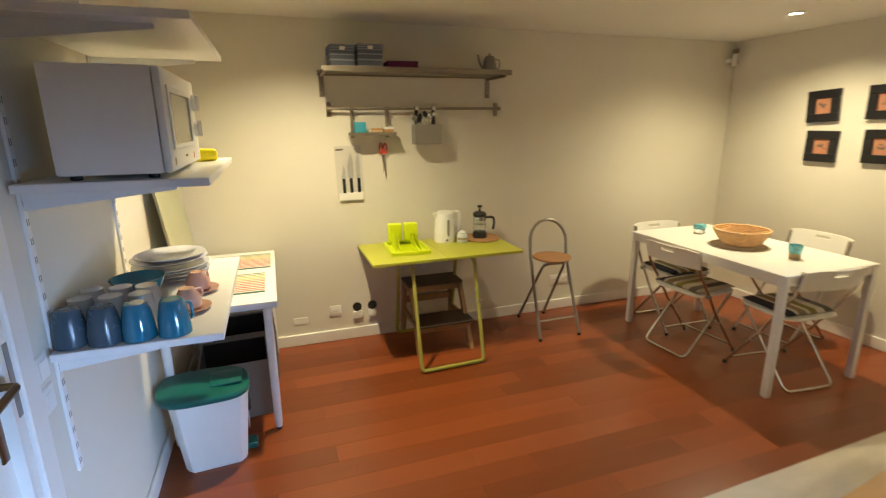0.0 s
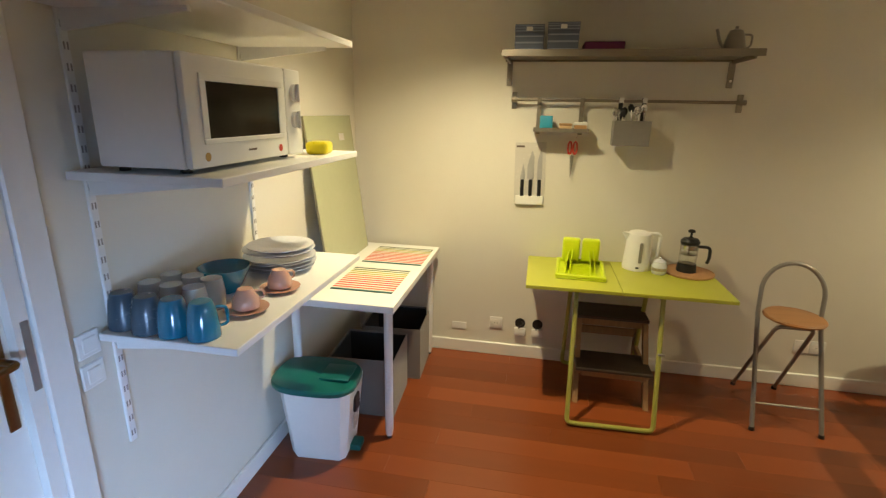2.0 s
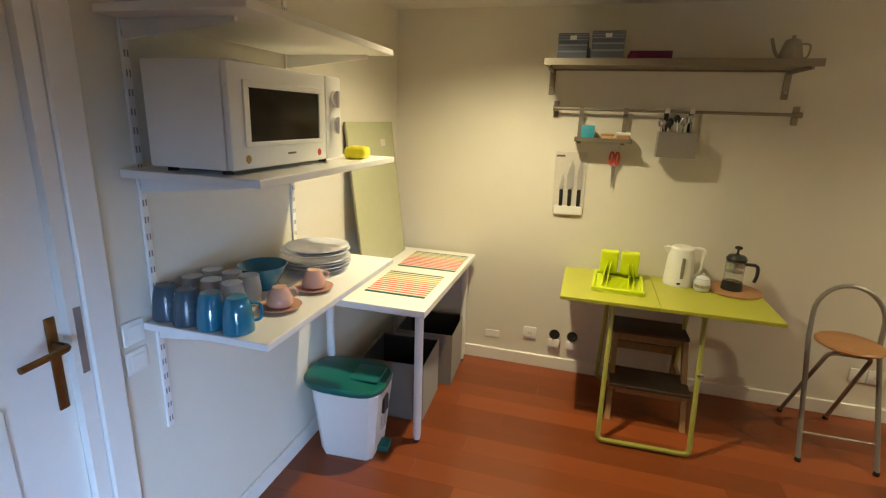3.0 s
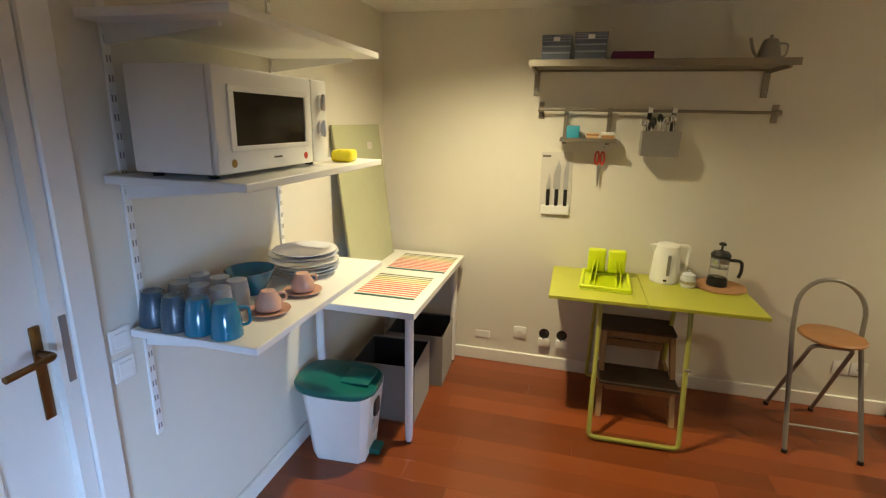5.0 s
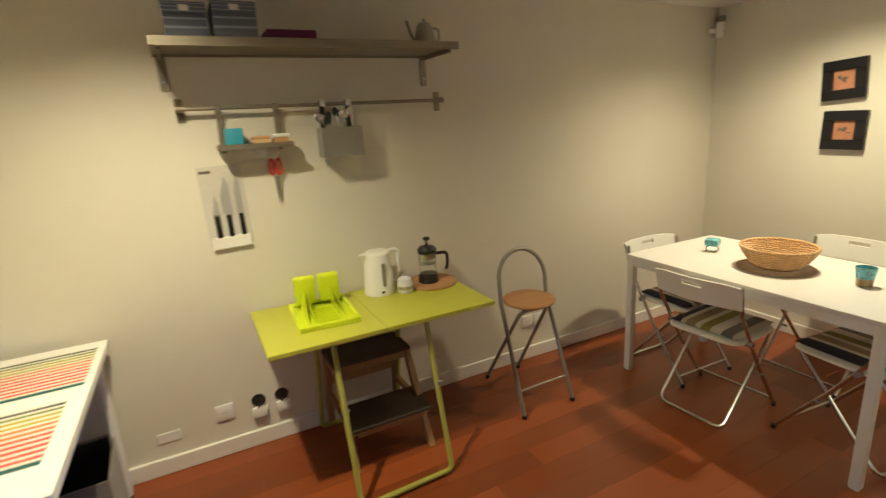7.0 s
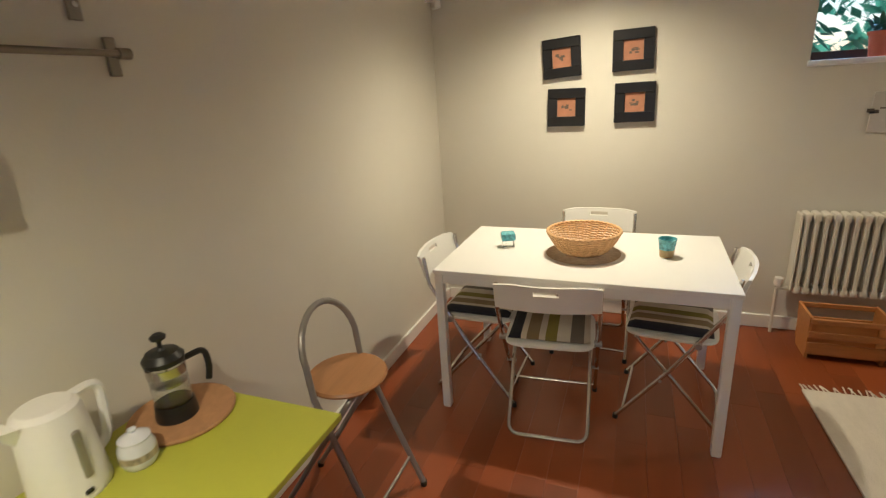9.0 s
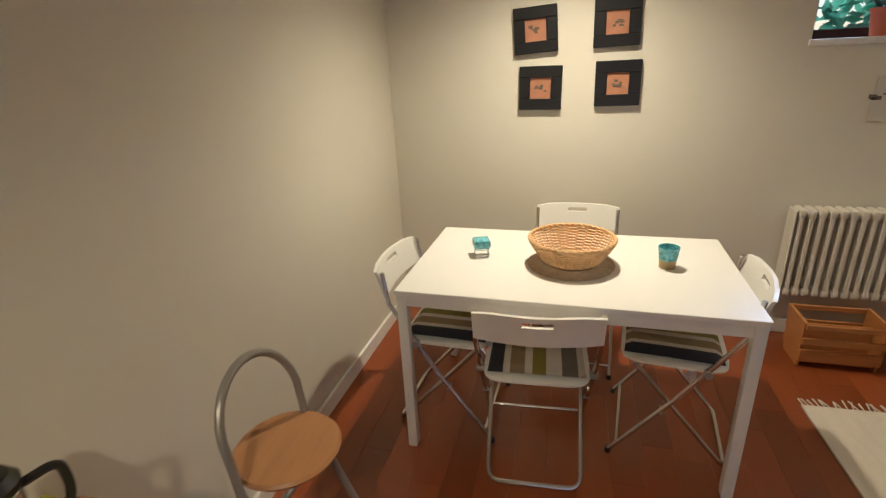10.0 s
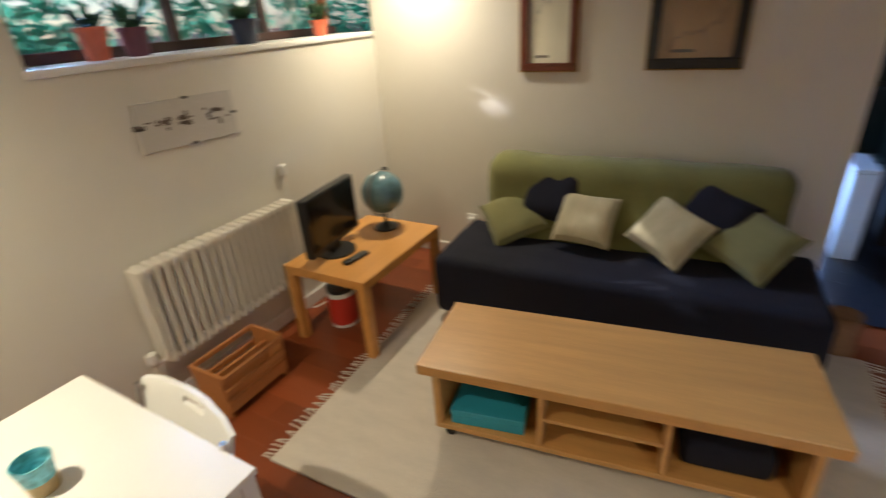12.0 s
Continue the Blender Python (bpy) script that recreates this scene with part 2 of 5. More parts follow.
def bend(pts, r, steps=5):
    """Rounds the corners of a line of points with radius r."""
    out = [Vector(pts[0])]
    for a, b, c in zip(pts, pts[1:], pts[2:]):
        a, b, c = Vector(a), Vector(b), Vector(c)
        p, q = b + (a - b).normalized() * r, b + (c - b).normalized() * r
        for k in range(steps + 1):
            t = k / steps
            out.append(p * (1 - t) ** 2 + b * 2 * t * (1 - t) + q * t * t)
    out.append(Vector(pts[-1]))
    return out


def thick(bm, vec):
    """Turns a sheet into a plate."""
    new_geom = bmesh.ops.extrude_face_region(bm, geom=bm.faces[:], use_keep_orig=True)["geom"]
    bmesh.ops.translate(bm, vec=vec, verts=[v for v in new_geom if isinstance(v, bmesh.types.BMVert)])
    return bm


def mesh(name, bm, material, smooth=True):
    bmesh.ops.recalc_face_normals(bm, faces=bm.faces)
    me = bpy.data.meshes.new(name)
    bm.to_mesh(me)
    bm.free()
    me.materials.append(material)
    if smooth:
        me.polygons.foreach_set("use_smooth", [True] * len(me.polygons))
        me.set_sharp_from_angle(angle=radians(35))
    return me


def B():
    return bmesh.new()


def part(name, bm, material, parent, label=""):
    ob = new(name, mesh(name, bm, material))
    ob.parent = parent
    return tagged(ob, label)


def thing(name, label, category, m=None, group=""):
    ob = new(name)
    ob.empty_display_size = 0.05
    ob.matrix_world = m or Matrix()
    return tagged(ob, label, category, group)


def solid(name, bm, material, label, category, m=None, group="", kind=""):
    ob = new(name, mesh(name, bm, material))
    ob.matrix_world = m or Matrix()
    return tagged(ob, label, category, group, kind)


def structure(name, bm, material, label="", category="", smooth=False):
    ob = new(name, mesh(name, bm, material, smooth))
    return tagged(ob, label, category, "", "structure")


# ---- structure ----
T = 0.15
structure("wall_north", box(B(), -T, 0, -0.1, W + 0.6, T, H + 0.1), PAINT, "plain cream painted wall behind the kitchen shelf", "wall")
b = box(B(), -T, -2.20, -0.1, 0, 0, H + 0.1)
box(b, -T, -3.10, 2.05, 0, -2.20, H + 0.1)
box(b, -T, HALL - T, -0.1, 0, -3.10, H + 0.1)
structure("wall_west", b, PAINT, "cream painted wall with shelf standards and a door", "wall")
b = box(B(), W, WIN_Y, -0.1, W + 0.6, 0, H + 0.1)
box(b, W, S - T, -0.1, W + 0.6, WIN_Y, SILL - 0.03)
box(b, W, S - T, 2.14, W + 0.6, WIN_Y, H + 0.1)
structure("wall_east", b, PAINT, "cream painted wall with a high window recess", "wall")
b = box(B(), 1.82, S - T, -0.1, W, S, H + 0.1)
box(b, 0, S - T, 2.08, 1.82, S, H + 0.1)
box(b, 0, S - T, -0.1, 0.42, S, 2.08)
structure("wall_south", b, PAINT, "white painted wall behind the sofa with an opening", "wall")
b = box(B(), 2.6, HALL, -0.1, 2.75, -6.7, H + 0.1)
box(b, 2.6, -5.0, -0.1, 2.75, S - T, H + 0.1)
box(b, 2.6, -6.7, -0.1, 2.75, -5.0, 0.15)
box(b, 2.6, -6.7, 2.1, 2.75, -5.0, H + 0.1)
box(b, 0, HALL - T, -0.1, 2.75, HALL, H + 0.1)
structure("wall_hall", b, PAINT, "painted walls of the hall beyond the opening", "wall")
structure("ceiling", box(B(), -T, HALL - T, H, W + 0.6, T, H + 0.12), CEIL, "plain white ceiling", "ceiling")
structure("floor_bed", box(B(), -T, HALL - T, -0.12, W + 0.6, T, -0.012), JOINT, "dark bed under the floor boards", "floor")
b = B()
for x0, y0, x1, y1 in ((0.018, -0.018, W - 0.018, -0.0005), (W - 0.016, -0.018, W - 0.0005, S + 0.018)):
    box(b, x0, y1 if y0 > y1 else y0, 0, x1, y0 if y0 > y1 else y1, 0.085, 0.004)
box(b, 0.0005, -2.11, 0, 0.016, -0.0005, 0.085, 0.004)
box(b, 1.82, S + 0.0005, 0, W - 0.018, S + 0.016, 0.085, 0.004)
structure("baseboard", b, TRIM, "white painted skirting board", "baseboard")

# door with panels in the west wall
door = tagged(thing("door_1", "white panelled interior door, closed, with a brass handle", "door", pose(0, 0.06, 0)), kind="structure")
b = box(B(), -0.06, -3.13, 0.005, -0.012, -2.30, 2.02, 0.003)
part("door_leaf", b, TRIM, door)
for z0, z1 in ((0.16, 0.92), (1.04, 1.9)):
    b = box(B(), -0.012, -3.0, z0, -0.002, -2.46, z1, 0.006)
    box(b, -0.004, -2.95, z0 + 0.05, 0.004, -2.51, z1 - 0.05, 0.006)
    part("door_panel", b, TRIM, door)
b = B()
for y0, y1 in ((-2.26, -2.18), (-3.24, -3.16)):
    box(b, -0.0005, y0, 0, 0.022, y1, 2.12, 0.005)
box(b, -0.0005, -3.24, 2.05, 0.024, -2.18, 2.13, 0.005)
box(b, -T, -2.30, 0, 0.012, -2.262, 2.05)
box(b, -T, -3.158, 0, 0.012, -3.13, 2.05)
part("door_casing", b, TRIM, door)
hd = part("handle_plate", box(B(), -0.012, -2.343, 0.84, -0.005, -2.317, 1.09, 0.003, 2), BRASS, door, "aged brass plate")
part("lever", tube(B(), bend([(-0.01, -2.33, 1.02), (0.045, -2.33, 1.02), (0.047, -2.445, 1.015)], 0.015), 0.009), BRASS, hd)
part("strike_plate", box(B(), 0.012, -2.285, 0.92, 0.0145, -2.267, 1.10), SILVER, door, "grey metal strike plate")

# window in its recess
win = tagged(thing("window_1", "low wide garden window in a deep white recess", "window"), kind="structure")
part("window_sill", box(B(), W - 0.012, S + 0.001, SILL - 0.03, W + RECESS, WIN_Y + 0.01, SILL, 0.006, 2), TRIM, win)
b = B()
X0, X1 = W + RECESS, W + RECESS + 0.05
box(b, X0, S, SILL + 0.0, X1, WIN_Y, SILL + 0.045, 0.004)
box(b, X0, S, 2.09, X1, WIN_Y, 2.14, 0.004)
for y in (-3.50, -2.92, WIN_Y - 0.02):
    box(b, X0 - 0.004, y - 0.022, SILL + 0.04, X1, y + 0.022, 2.1, 0.004)
# frame takes a darker wood colour than the end post
part("window_frame", b, DARKWIN, win, "wooden frame, darker than the end post")
part("window_post", box(B(), X0 - 0.004, S + 0.07, SILL + 0.046, X1, S + 0.12, 2.088, 0.004), WINWOOD, win, "varnished orange-brown end post")
for y0, y1 in ((S + 0.12, -3.52), (-3.48, -2.94), (-2.90, WIN_Y - 0.04)):
    p = part("pane", box(B(), X0 + 0.02, y0, SILL + 0.045, X0 + 0.026, y1, 2.09), GLASS, win)
    p.visible_shadow = False

# unseen hall glazing, added to account for the hall's fill lamp, and the hall floor
hw = tagged(thing("window_2", "tall glazed hall door, unseen, added to let daylight in", "window"), kind="structure")
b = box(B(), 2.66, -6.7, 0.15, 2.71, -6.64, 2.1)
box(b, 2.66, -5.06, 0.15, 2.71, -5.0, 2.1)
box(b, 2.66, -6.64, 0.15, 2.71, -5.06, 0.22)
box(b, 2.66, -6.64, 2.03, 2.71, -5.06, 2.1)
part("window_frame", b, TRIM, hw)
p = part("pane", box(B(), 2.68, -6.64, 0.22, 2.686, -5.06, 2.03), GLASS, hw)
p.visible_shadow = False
# thin sheet, near black with a slight blue cast
solid("hall_floor_cover", box(B(), 0.02, HALL + 0.05, 0.002, 2.58, S - 0.02, 0.006), HALLDARK, "thin near-black sheet over the hall floor", "floor", kind="structure")

# garden outside
solid("ground", box(B(), W + 0.62, -14, 1.2, 40, 14, 1.48), SOIL, "dark garden soil outside the window", "ground", kind="structure")
b = B()
rng = random.Random(7)
RAY = Vector((12.7, 5.6, 8.0)).normalized()


def in_gap(p, r=0.035):
    """A small gap in the shrubs through which the sun reaches the wall."""
    for o in ((3.725, S, 1.125), (3.645, S, 1.08)):
        d = p - Vector(o)
        if (d - RAY * d.dot(RAY)).length < r:
            return True
    return False


for k in range(9000):
    x, y = W + 1.2 + abs(rng.gauss(0, 1.1)), rng.uniform(-6.5, -0.2)
    z = 1.5 + rng.random() ** 1.2 * 1.9
    if noise.noise(Vector((x * 1.3, y * 1.6, z * 1.6))) < 0.06 or in_gap(Vector((x, y, z)), 0.16):
        continue
    q = Euler((rng.uniform(-1, 1), rng.uniform(-1, 1), rng.uniform(0, 6.28))).to_matrix()
    s = rng.uniform(0.04, 0.11)
    vs = [b.verts.new(Vector((x, y, z)) + q @ Vector(v)) for v in ((0, -s * 0.4, 0), (s, 0, s * 0.15), (0, s * 0.4, 0), (-s, 0, -s * 0.1))]
    b.faces.new(vs)
for k in range(6400):
    x, y, z = W + 2.6 + rng.random() * 2.2, rng.uniform(-9.5, 1.0), 1.5 + rng.random() * 3.4
    if noise.noise(Vector((x * 0.9, y * 1.1, z * 1.1))) < 0.02 or in_gap(Vector((x, y, z)), 0.16):
        continue
    q = Euler((rng.uniform(-1, 1), rng.uniform(-1, 1), rng.uniform(0, 6.28))).to_matrix()
    s = rng.uniform(0.06, 0.14)
    vs = [b.verts.new(Vector((x, y, z)) + q @ Vector(v)) for v in ((0, -s * 0.45, 0), (s, 0, s * 0.15), (0, s * 0.45, 0), (-s, 0, -s * 0.1))]
    b.faces.new(vs)
# extra leaves packed round the sun's ray, added to block all but the flecks
for k in range(2200):
    a, r = rng.uniform(0, 6.28), 0.75 * rng.random() ** 0.5
    p = Vector((3.68, S, 1.11)) + RAY * rng.uniform(3.4, 6.0) + Vector((0, r * math.cos(a), r * math.sin(a)))
    s = rng.uniform(0.05, 0.11)
    if in_gap(p, 0.008 + 0.62 * s):
        continue
    q = Euler((rng.uniform(-1, 1), rng.uniform(-1, 1), rng.uniform(0, 6.28))).to_matrix()
    vs = [b.verts.new(p + q @ Vector(v)) for v in ((0, -s * 0.5, 0), (s, 0, s * 0.15), (0, s * 0.5, 0), (-s, 0, -s * 0.1))]
    b.faces.new(vs)
solid("shrubs", b, LEAF, "loose green garden shrubs outside the window, with leaves added to block sun", "shrub", kind="stuff")
for name, y, r, h, m, lab in (("flower_pot", -2.45, 0.058, 0.125, POT1, "orange plastic flower pot on the window sill"), ("flower_pot", -2.62, 0.062, 0.115, POT2, "plum coloured flower pot on the window sill"), ("flower_pot", -3.22, 0.075, 0.12, POT3, "dark blue flower pot on the window sill"), ("flower_pot", -3.80, 0.050, 0.09, POT1, "small terracotta pot on the window sill")):
    t = thing(name, lab, "flower pot", pose(W + 0.16, y, SILL + 0.0005), "pots on the window sill")
    part("pot_body", lathe(B(), [(0, 0.002), (r * 0.72, 0), (r, h), (r * 1.08, h), (r * 1.08, h * 0.86), (r * 0.99, h * 0.86), (r * 0.95, h), (r * 0.9, h * 0.8), (0, h * 0.8)]), m, t)
    b = B()
    for k in range(60):
        a, u = rng.uniform(0, 6.28), rng.uniform(0.04, 0.17)
        p0 = Vector((0.3 * r * math.cos(a), 0.3 * r * math.sin(a), h * 0.8))
        p1 = p0 + Vector((math.cos(a) * u * 0.6, math.sin(a) * u * 0.6, u * rng.uniform(0.3, 1)))
        side = Vector((-math.sin(a), math.cos(a), 0)) * 0.014
        mid = (p0 + p1) / 2 + Vector((0, 0, 0.03))
        vs = [b.verts.new(v) for v in (p0, mid + side, p1, mid - side)]
        b.faces.new(vs)
    part("leaves", b, POTLEAF, t)

# lamps in the ceiling
for k, (x, y, power, cone) in enumerate(LAMPS):
    t = thing("downlight", "round recessed ceiling downlight with a white ring", "lamp", pose(x, y, H), "ceiling downlights")
    part("ring", lathe(B(), [(0.038, -0.001), (0.052, -0.001), (0.052, -0.006), (0.046, -0.010), (0.036, -0.006), (0.038, -0.001)]), WHITE_METAL, t)
    part("lamp_glass", lathe(B(), [(0, -0.003), (0.036, -0.003), (0.036, -0.0045), (0, -0.0055)]), LAMPON, t, "glowing warm lamp glass")
    lamp = new("downlight_beam", bpy.data.lights.new("downlight_beam", "SPOT"))
    lamp.data.energy, lamp.data.color, lamp.data.spot_size, lamp.data.spot_blend, lamp.data.shadow_soft_size = power * 3.0, WARM, radians(cone), 1.0, 0.03
    lamp.matrix_world = look((x, y, H - 0.015), (x, y, 0))

# ---- kitchen corner: shelves on standards ----
for k, y in enumerate((-1.975, -1.225)):
    t = thing("shelf_standard", "white slotted metal shelf standard screwed to the wall", "shelf standard", pose(0, y, 0), "shelf standards")
    b = box(B(), 0.0005, -0.0125, 0.60 if k == 0 else 0.80, 0.010, 0.0125, 2.10, 0.002)
    part("rail", b, WHITE_METAL, t)
    b = B()
    for j in range(30):
        z = (0.62 if k == 0 else 0.82) + j * 0.05
        if z > 2.07:
            break
        for d in (-0.005, 0.005):
            box(b, 0.0098, d - 0.0022, z, 0.0106, d + 0.0022, z + 0.018)
    tagged(part("slot", b, SILVER, t), kind="stuff")


def wall_shelf(z, y0, y1, depth, label):
    t = thing("wall_shelf", label, "shelf", pose(0, 0, 0), "shelves on standards")
    part("shelf_board", box(B(), 0.014, y0, z - 0.022, depth, y1, z, 0.002), WHITE, t)
    for y in (-1.975, -1.225):
        b = B()
        low = [(0.011, 0.05), (0.36, 0.012)]
        ring = [[b.verts.new((x, y + s * 0.0065, z - 0.0222 - h * k)) for s, k in ((-1, 0), (1, 0), (1, 1), (-1, 1))] for x, h in low]
        for k in range(4):
            b.faces.new((ring[0][k], ring[0][(k + 1) % 4], ring[1][(k + 1) % 4], ring[1][k]))
        b.faces.new(ring[0]); b.faces.new(ring[1])
        br = part("bracket", b, WHITE_METAL, t)
        for x in (0.06, 0.30):
            part("screw", rod(B(), (x, y + 0.012, z - 0.022), (x, y + 0.012, z - 0.032), 0.010, n=12), BLACK, br, "dark screw head")


wall_shelf(1.835, -2.06, -1.195, 0.455, "white laminate wall shelf above the microwave")
wall_shelf(1.430, -2.045, -1.165, 0.450, "white laminate wall shelf under the microwave")
wall_shelf(0.985, -2.035, -1.13, 0.435, "white laminate wall shelf with crockery on it")

# microwave
mw = thing("microwave", "white microwave oven with a dark window and two dials", "microwave", pose(0.362, -1.745, 1.431) @ Matrix.Diagonal((1.0, 1.05, 1.07, 1.0)))
HW, HH, DP = 0.272, 0.262, 0.255
part("body", box(B(), -DP, -HW, 0.012, -0.018, HW, HH, 0.006, 2), PLASTIC, mw)
b = box(B(), -0.017, -HW, 0.012, 0.004, 0.172, HH, 0.008, 2)
dr = part("door", b, PLASTIC, mw)
b = B()
for y0, z0, y1, z1 in ((-0.225, 0.205, 0.145, 0.222), (-0.225, 0.065, 0.145, 0.078), (-0.225, 0.078, -0.203, 0.205), (0.122, 0.078, 0.145, 0.205)):
    box(b, 0.004, y0, z0, 0.009, y1, z1, 0.002)
part("window_rim", b, PLASTIC, dr)
part("window", box(B(), 0.0035, -0.203, 0.078, 0.0055, 0.122, 0.205), DARKGLASS, dr, "dark tinted glass")
part("badge", box(B(), 0.004, -0.045, 0.040, 0.0048, -0.005, 0.045), INK, dr, "small grey maker's bar")
for y, m in ((-0.215, GILT), (0.125, RED)):
    part("sticker", rod(B(), (0.004, y, 0.037), (0.0046, y, 0.037), 0.0105, n=14), m, dr, "round sticker")
b = box(B(), -0.017, 0.175, 0.012, 0.004, HW, HH, 0.006, 2)
pn = part("control_panel", b, PLASTIC, mw)
for z in (0.115, 0.195):
    b = rod(B(), (0.004, 0.224, z), (0.014, 0.224, z), 0.026, 0.024, 20)
    box(b, 0.012, 0.220, z - 0.026, 0.026, 0.228, z + 0.026, 0.003)
    part("dial", b, WHITE_METAL, pn)
for x in (-0.225, -0.05):
    for y in (-0.23, 0.23):
        part("foot", rod(B(), (x, y, 0), (x, y, 0.0122), 0.014), BLACK, mw)

# yellow pack next to it
solid("sponge_pack", box(B(), -0.04, -0.05, 0, 0.04, 0.05, 0.045, 0.014, 3), YELLOW, "bright yellow wrapped sponge pack on the shelf", "sponge", pose(0.37, -1.34, 1.431, 0, 0, 10))


def mug(x, y, z, m, label, tilt=0):
    t = thing("mug", label, "mug", pose(x, y, z, 0, 0, tilt), "upturned mugs")
    part("cup", lathe(B(), [(0.044, 0), (0.0445, 0.004), (0.043, 0.03), (0.037, 0.075), (0.031, 0.098), (0.027, 0.103), (0.0, 0.103)]), m, t)
    part("mug_handle", tube(B(), bend([(0.040, 0, 0.022), (0.066, 0, 0.022), (0.063, 0, 0.075), (0.034, 0, 0.078)], 0.016), 0.0048), m, t)
    return t


SH = 0.986
mug(0.050, -1.975, SH, GREYBLUE, "slate blue mug standing upside down", 125)
mug(0.134, -1.985, SH, GREYBLUE, "slate blue mug standing upside down", 122)
mug(0.216, -1.985, SH, BLUE, "glossy petrol blue mug standing upside down", 120)
mug(0.305, -1.985, SH, BLUE, "glossy petrol blue mug standing upside down", 50)


def tumbler(x, y):
    t = solid("drinking_glass", lathe(B(), [(0.031, 0), (0.0345, 0.002), (0.037, 0.05), (0.031, 0.098), (0.0, 0.100), (0.0, 0.094), (0.028, 0.092), (0.034, 0.05), (0.031, 0)], n=20), TUMBLER, "clear drinking glass standing upside down", "glass", pose(x, y, SH), "upturned glasses")
    return t


for x, y in ((0.050, -1.872), (0.128, -1.878), (0.205, -1.880), (0.056, -1.790), (0.135, -1.792), (0.206, -1.80)):
    tumbler(x, y)
solid("serving_bowl", lathe(B(), [(0.0, 0.004), (0.055, 0.0), (0.062, 0.012), (0.105, 0.075), (0.112, 0.092), (0.107, 0.092), (0.098, 0.075), (0.055, 0.018), (0.0, 0.014)]), BLUE, "petrol blue serving bowl on the shelf", "bowl", pose(0.150, -1.655, SH, 0, 0, 0) @ Matrix.Diagonal((0.76, 0.80, 0.95, 1.0)))
for k in range(6):
    r = 0.135 if k < 5 else 0.125
    solid("plate", lathe(B(), [(0, 0.0), (0.075, 0.0), (0.085, 0.004), (r, 0.019), (r + 0.001, 0.022), (r - 0.006, 0.0215), (0.083, 0.008), (0, 0.006)], n=36), CHINA, "white china plate in a stack", "plate", pose(0.20 + 0.004 * (k % 2), -1.385 + 0.005 * (k % 3), SH + 0.0125 * k + (0.012 if k > 3 else 0)), "stack of plates")


def cup_and_saucer(x, y, turn):
    solid("saucer", lathe(B(), [(0, 0), (0.035, 0), (0.066, 0.010), (0.068, 0.013), (0.034, 0.005), (0, 0.004)]), PINK, "pink saucer under a cup", "saucer", pose(x, y, SH), "pink saucers")
    t = thing("tea_cup", "pink tea cup upside down on its saucer", "cup", pose(x, y, SH + 0.0135, 0, 0, turn), "pink cups")
    part("cup", lathe(B(), [(0.040, 0), (0.042, 0.006), (0.039, 0.03), (0.026, 0.052), (0.022, 0.060), (0, 0.060)]), PINK, t)
    part("cup_handle", tube(B(), bend([(0.038, 0, 0.018), (0.060, 0, 0.022), (0.055, 0, 0.046), (0.028, 0, 0.046)], 0.012), 0.004), PINK, t)


cup_and_saucer(0.316, -1.800, 50)
cup_and_saucer(0.322, -1.605, 60)

# light switches under the shelf
for z in (0.875, 0.965):
    t = thing("light_switch", "flat white light switch on the wall", "switch", pose(0, -2.062, z), "light switches")
    part("plate", box(B(), 0.0005, -0.036, -0.036, 0.008, 0.036, 0.036, 0.003), PLASTIC, t)
    part("rocker", box(B(), 0.008, -0.022, -0.022, 0.012, 0.022, 0.022, 0.002), PLASTIC, t)

# white table
wt = thing("side_table", "white laminate table with round metal legs", "table", pose(0.290, -0.573, 0))
part("tabletop", box(B(), -0.285, -0.525, 0.706, 0.285, 0.525, 0.740, 0.002), WHITE, wt)
for x in (-0.235, 0.235):
    for y in (-0.445, 0.47):
        lg = part("leg", lathe(B(), [(0.0, 0.015), (0.016, 0.015), (0.0205, 0.05), (0.021, 0.69), (0.04, 0.695), (0.04, 0.7055), (0, 0.7055)], x, y, n=18), WHITE_METAL, wt)
        part("rubber_foot", lathe(B(), [(0, 0), (0.013, 0), (0.0155, 0.0155), (0, 0.0155)], x, y, n=14), BLACK, lg)
for y0, y1, x0, x1 in ((-0.94, -0.575, 0.205, 0.520), (-0.475, -0.125, 0.200, 0.550)):
    solid("placemat", box(B(), x0, y0, 0, x1, y1, 0.003), MATCLOTH, "striped red, yellow and green woven placemat", "placemat", pose(0, 0, 0.7405), "placemats")
t = thing("glass_board", "green tinted board leaning against the wall", "board", Matrix.Translation((0.115, -0.445, 0.741)) @ pose(0, 0, 0, 0, -7.0, 0))
part("board_sheet", box(B(), -0.006, -0.305, 0, 0.004, 0.305, 0.82, 0.001), BOARD, t)
part("board_rim", box(B(), -0.007, -0.3085, 0, 0.0045, -0.3052, 0.82), BOARDEDGE, t)
part("board_rim", box(B(), -0.007, 0.3052, 0, 0.0045, 0.3085, 0.82), BOARDEDGE, t)
part("board_label", box(B(), 0.0042, 0.10, 0.68, 0.005, 0.17, 0.72), PRINT, t)


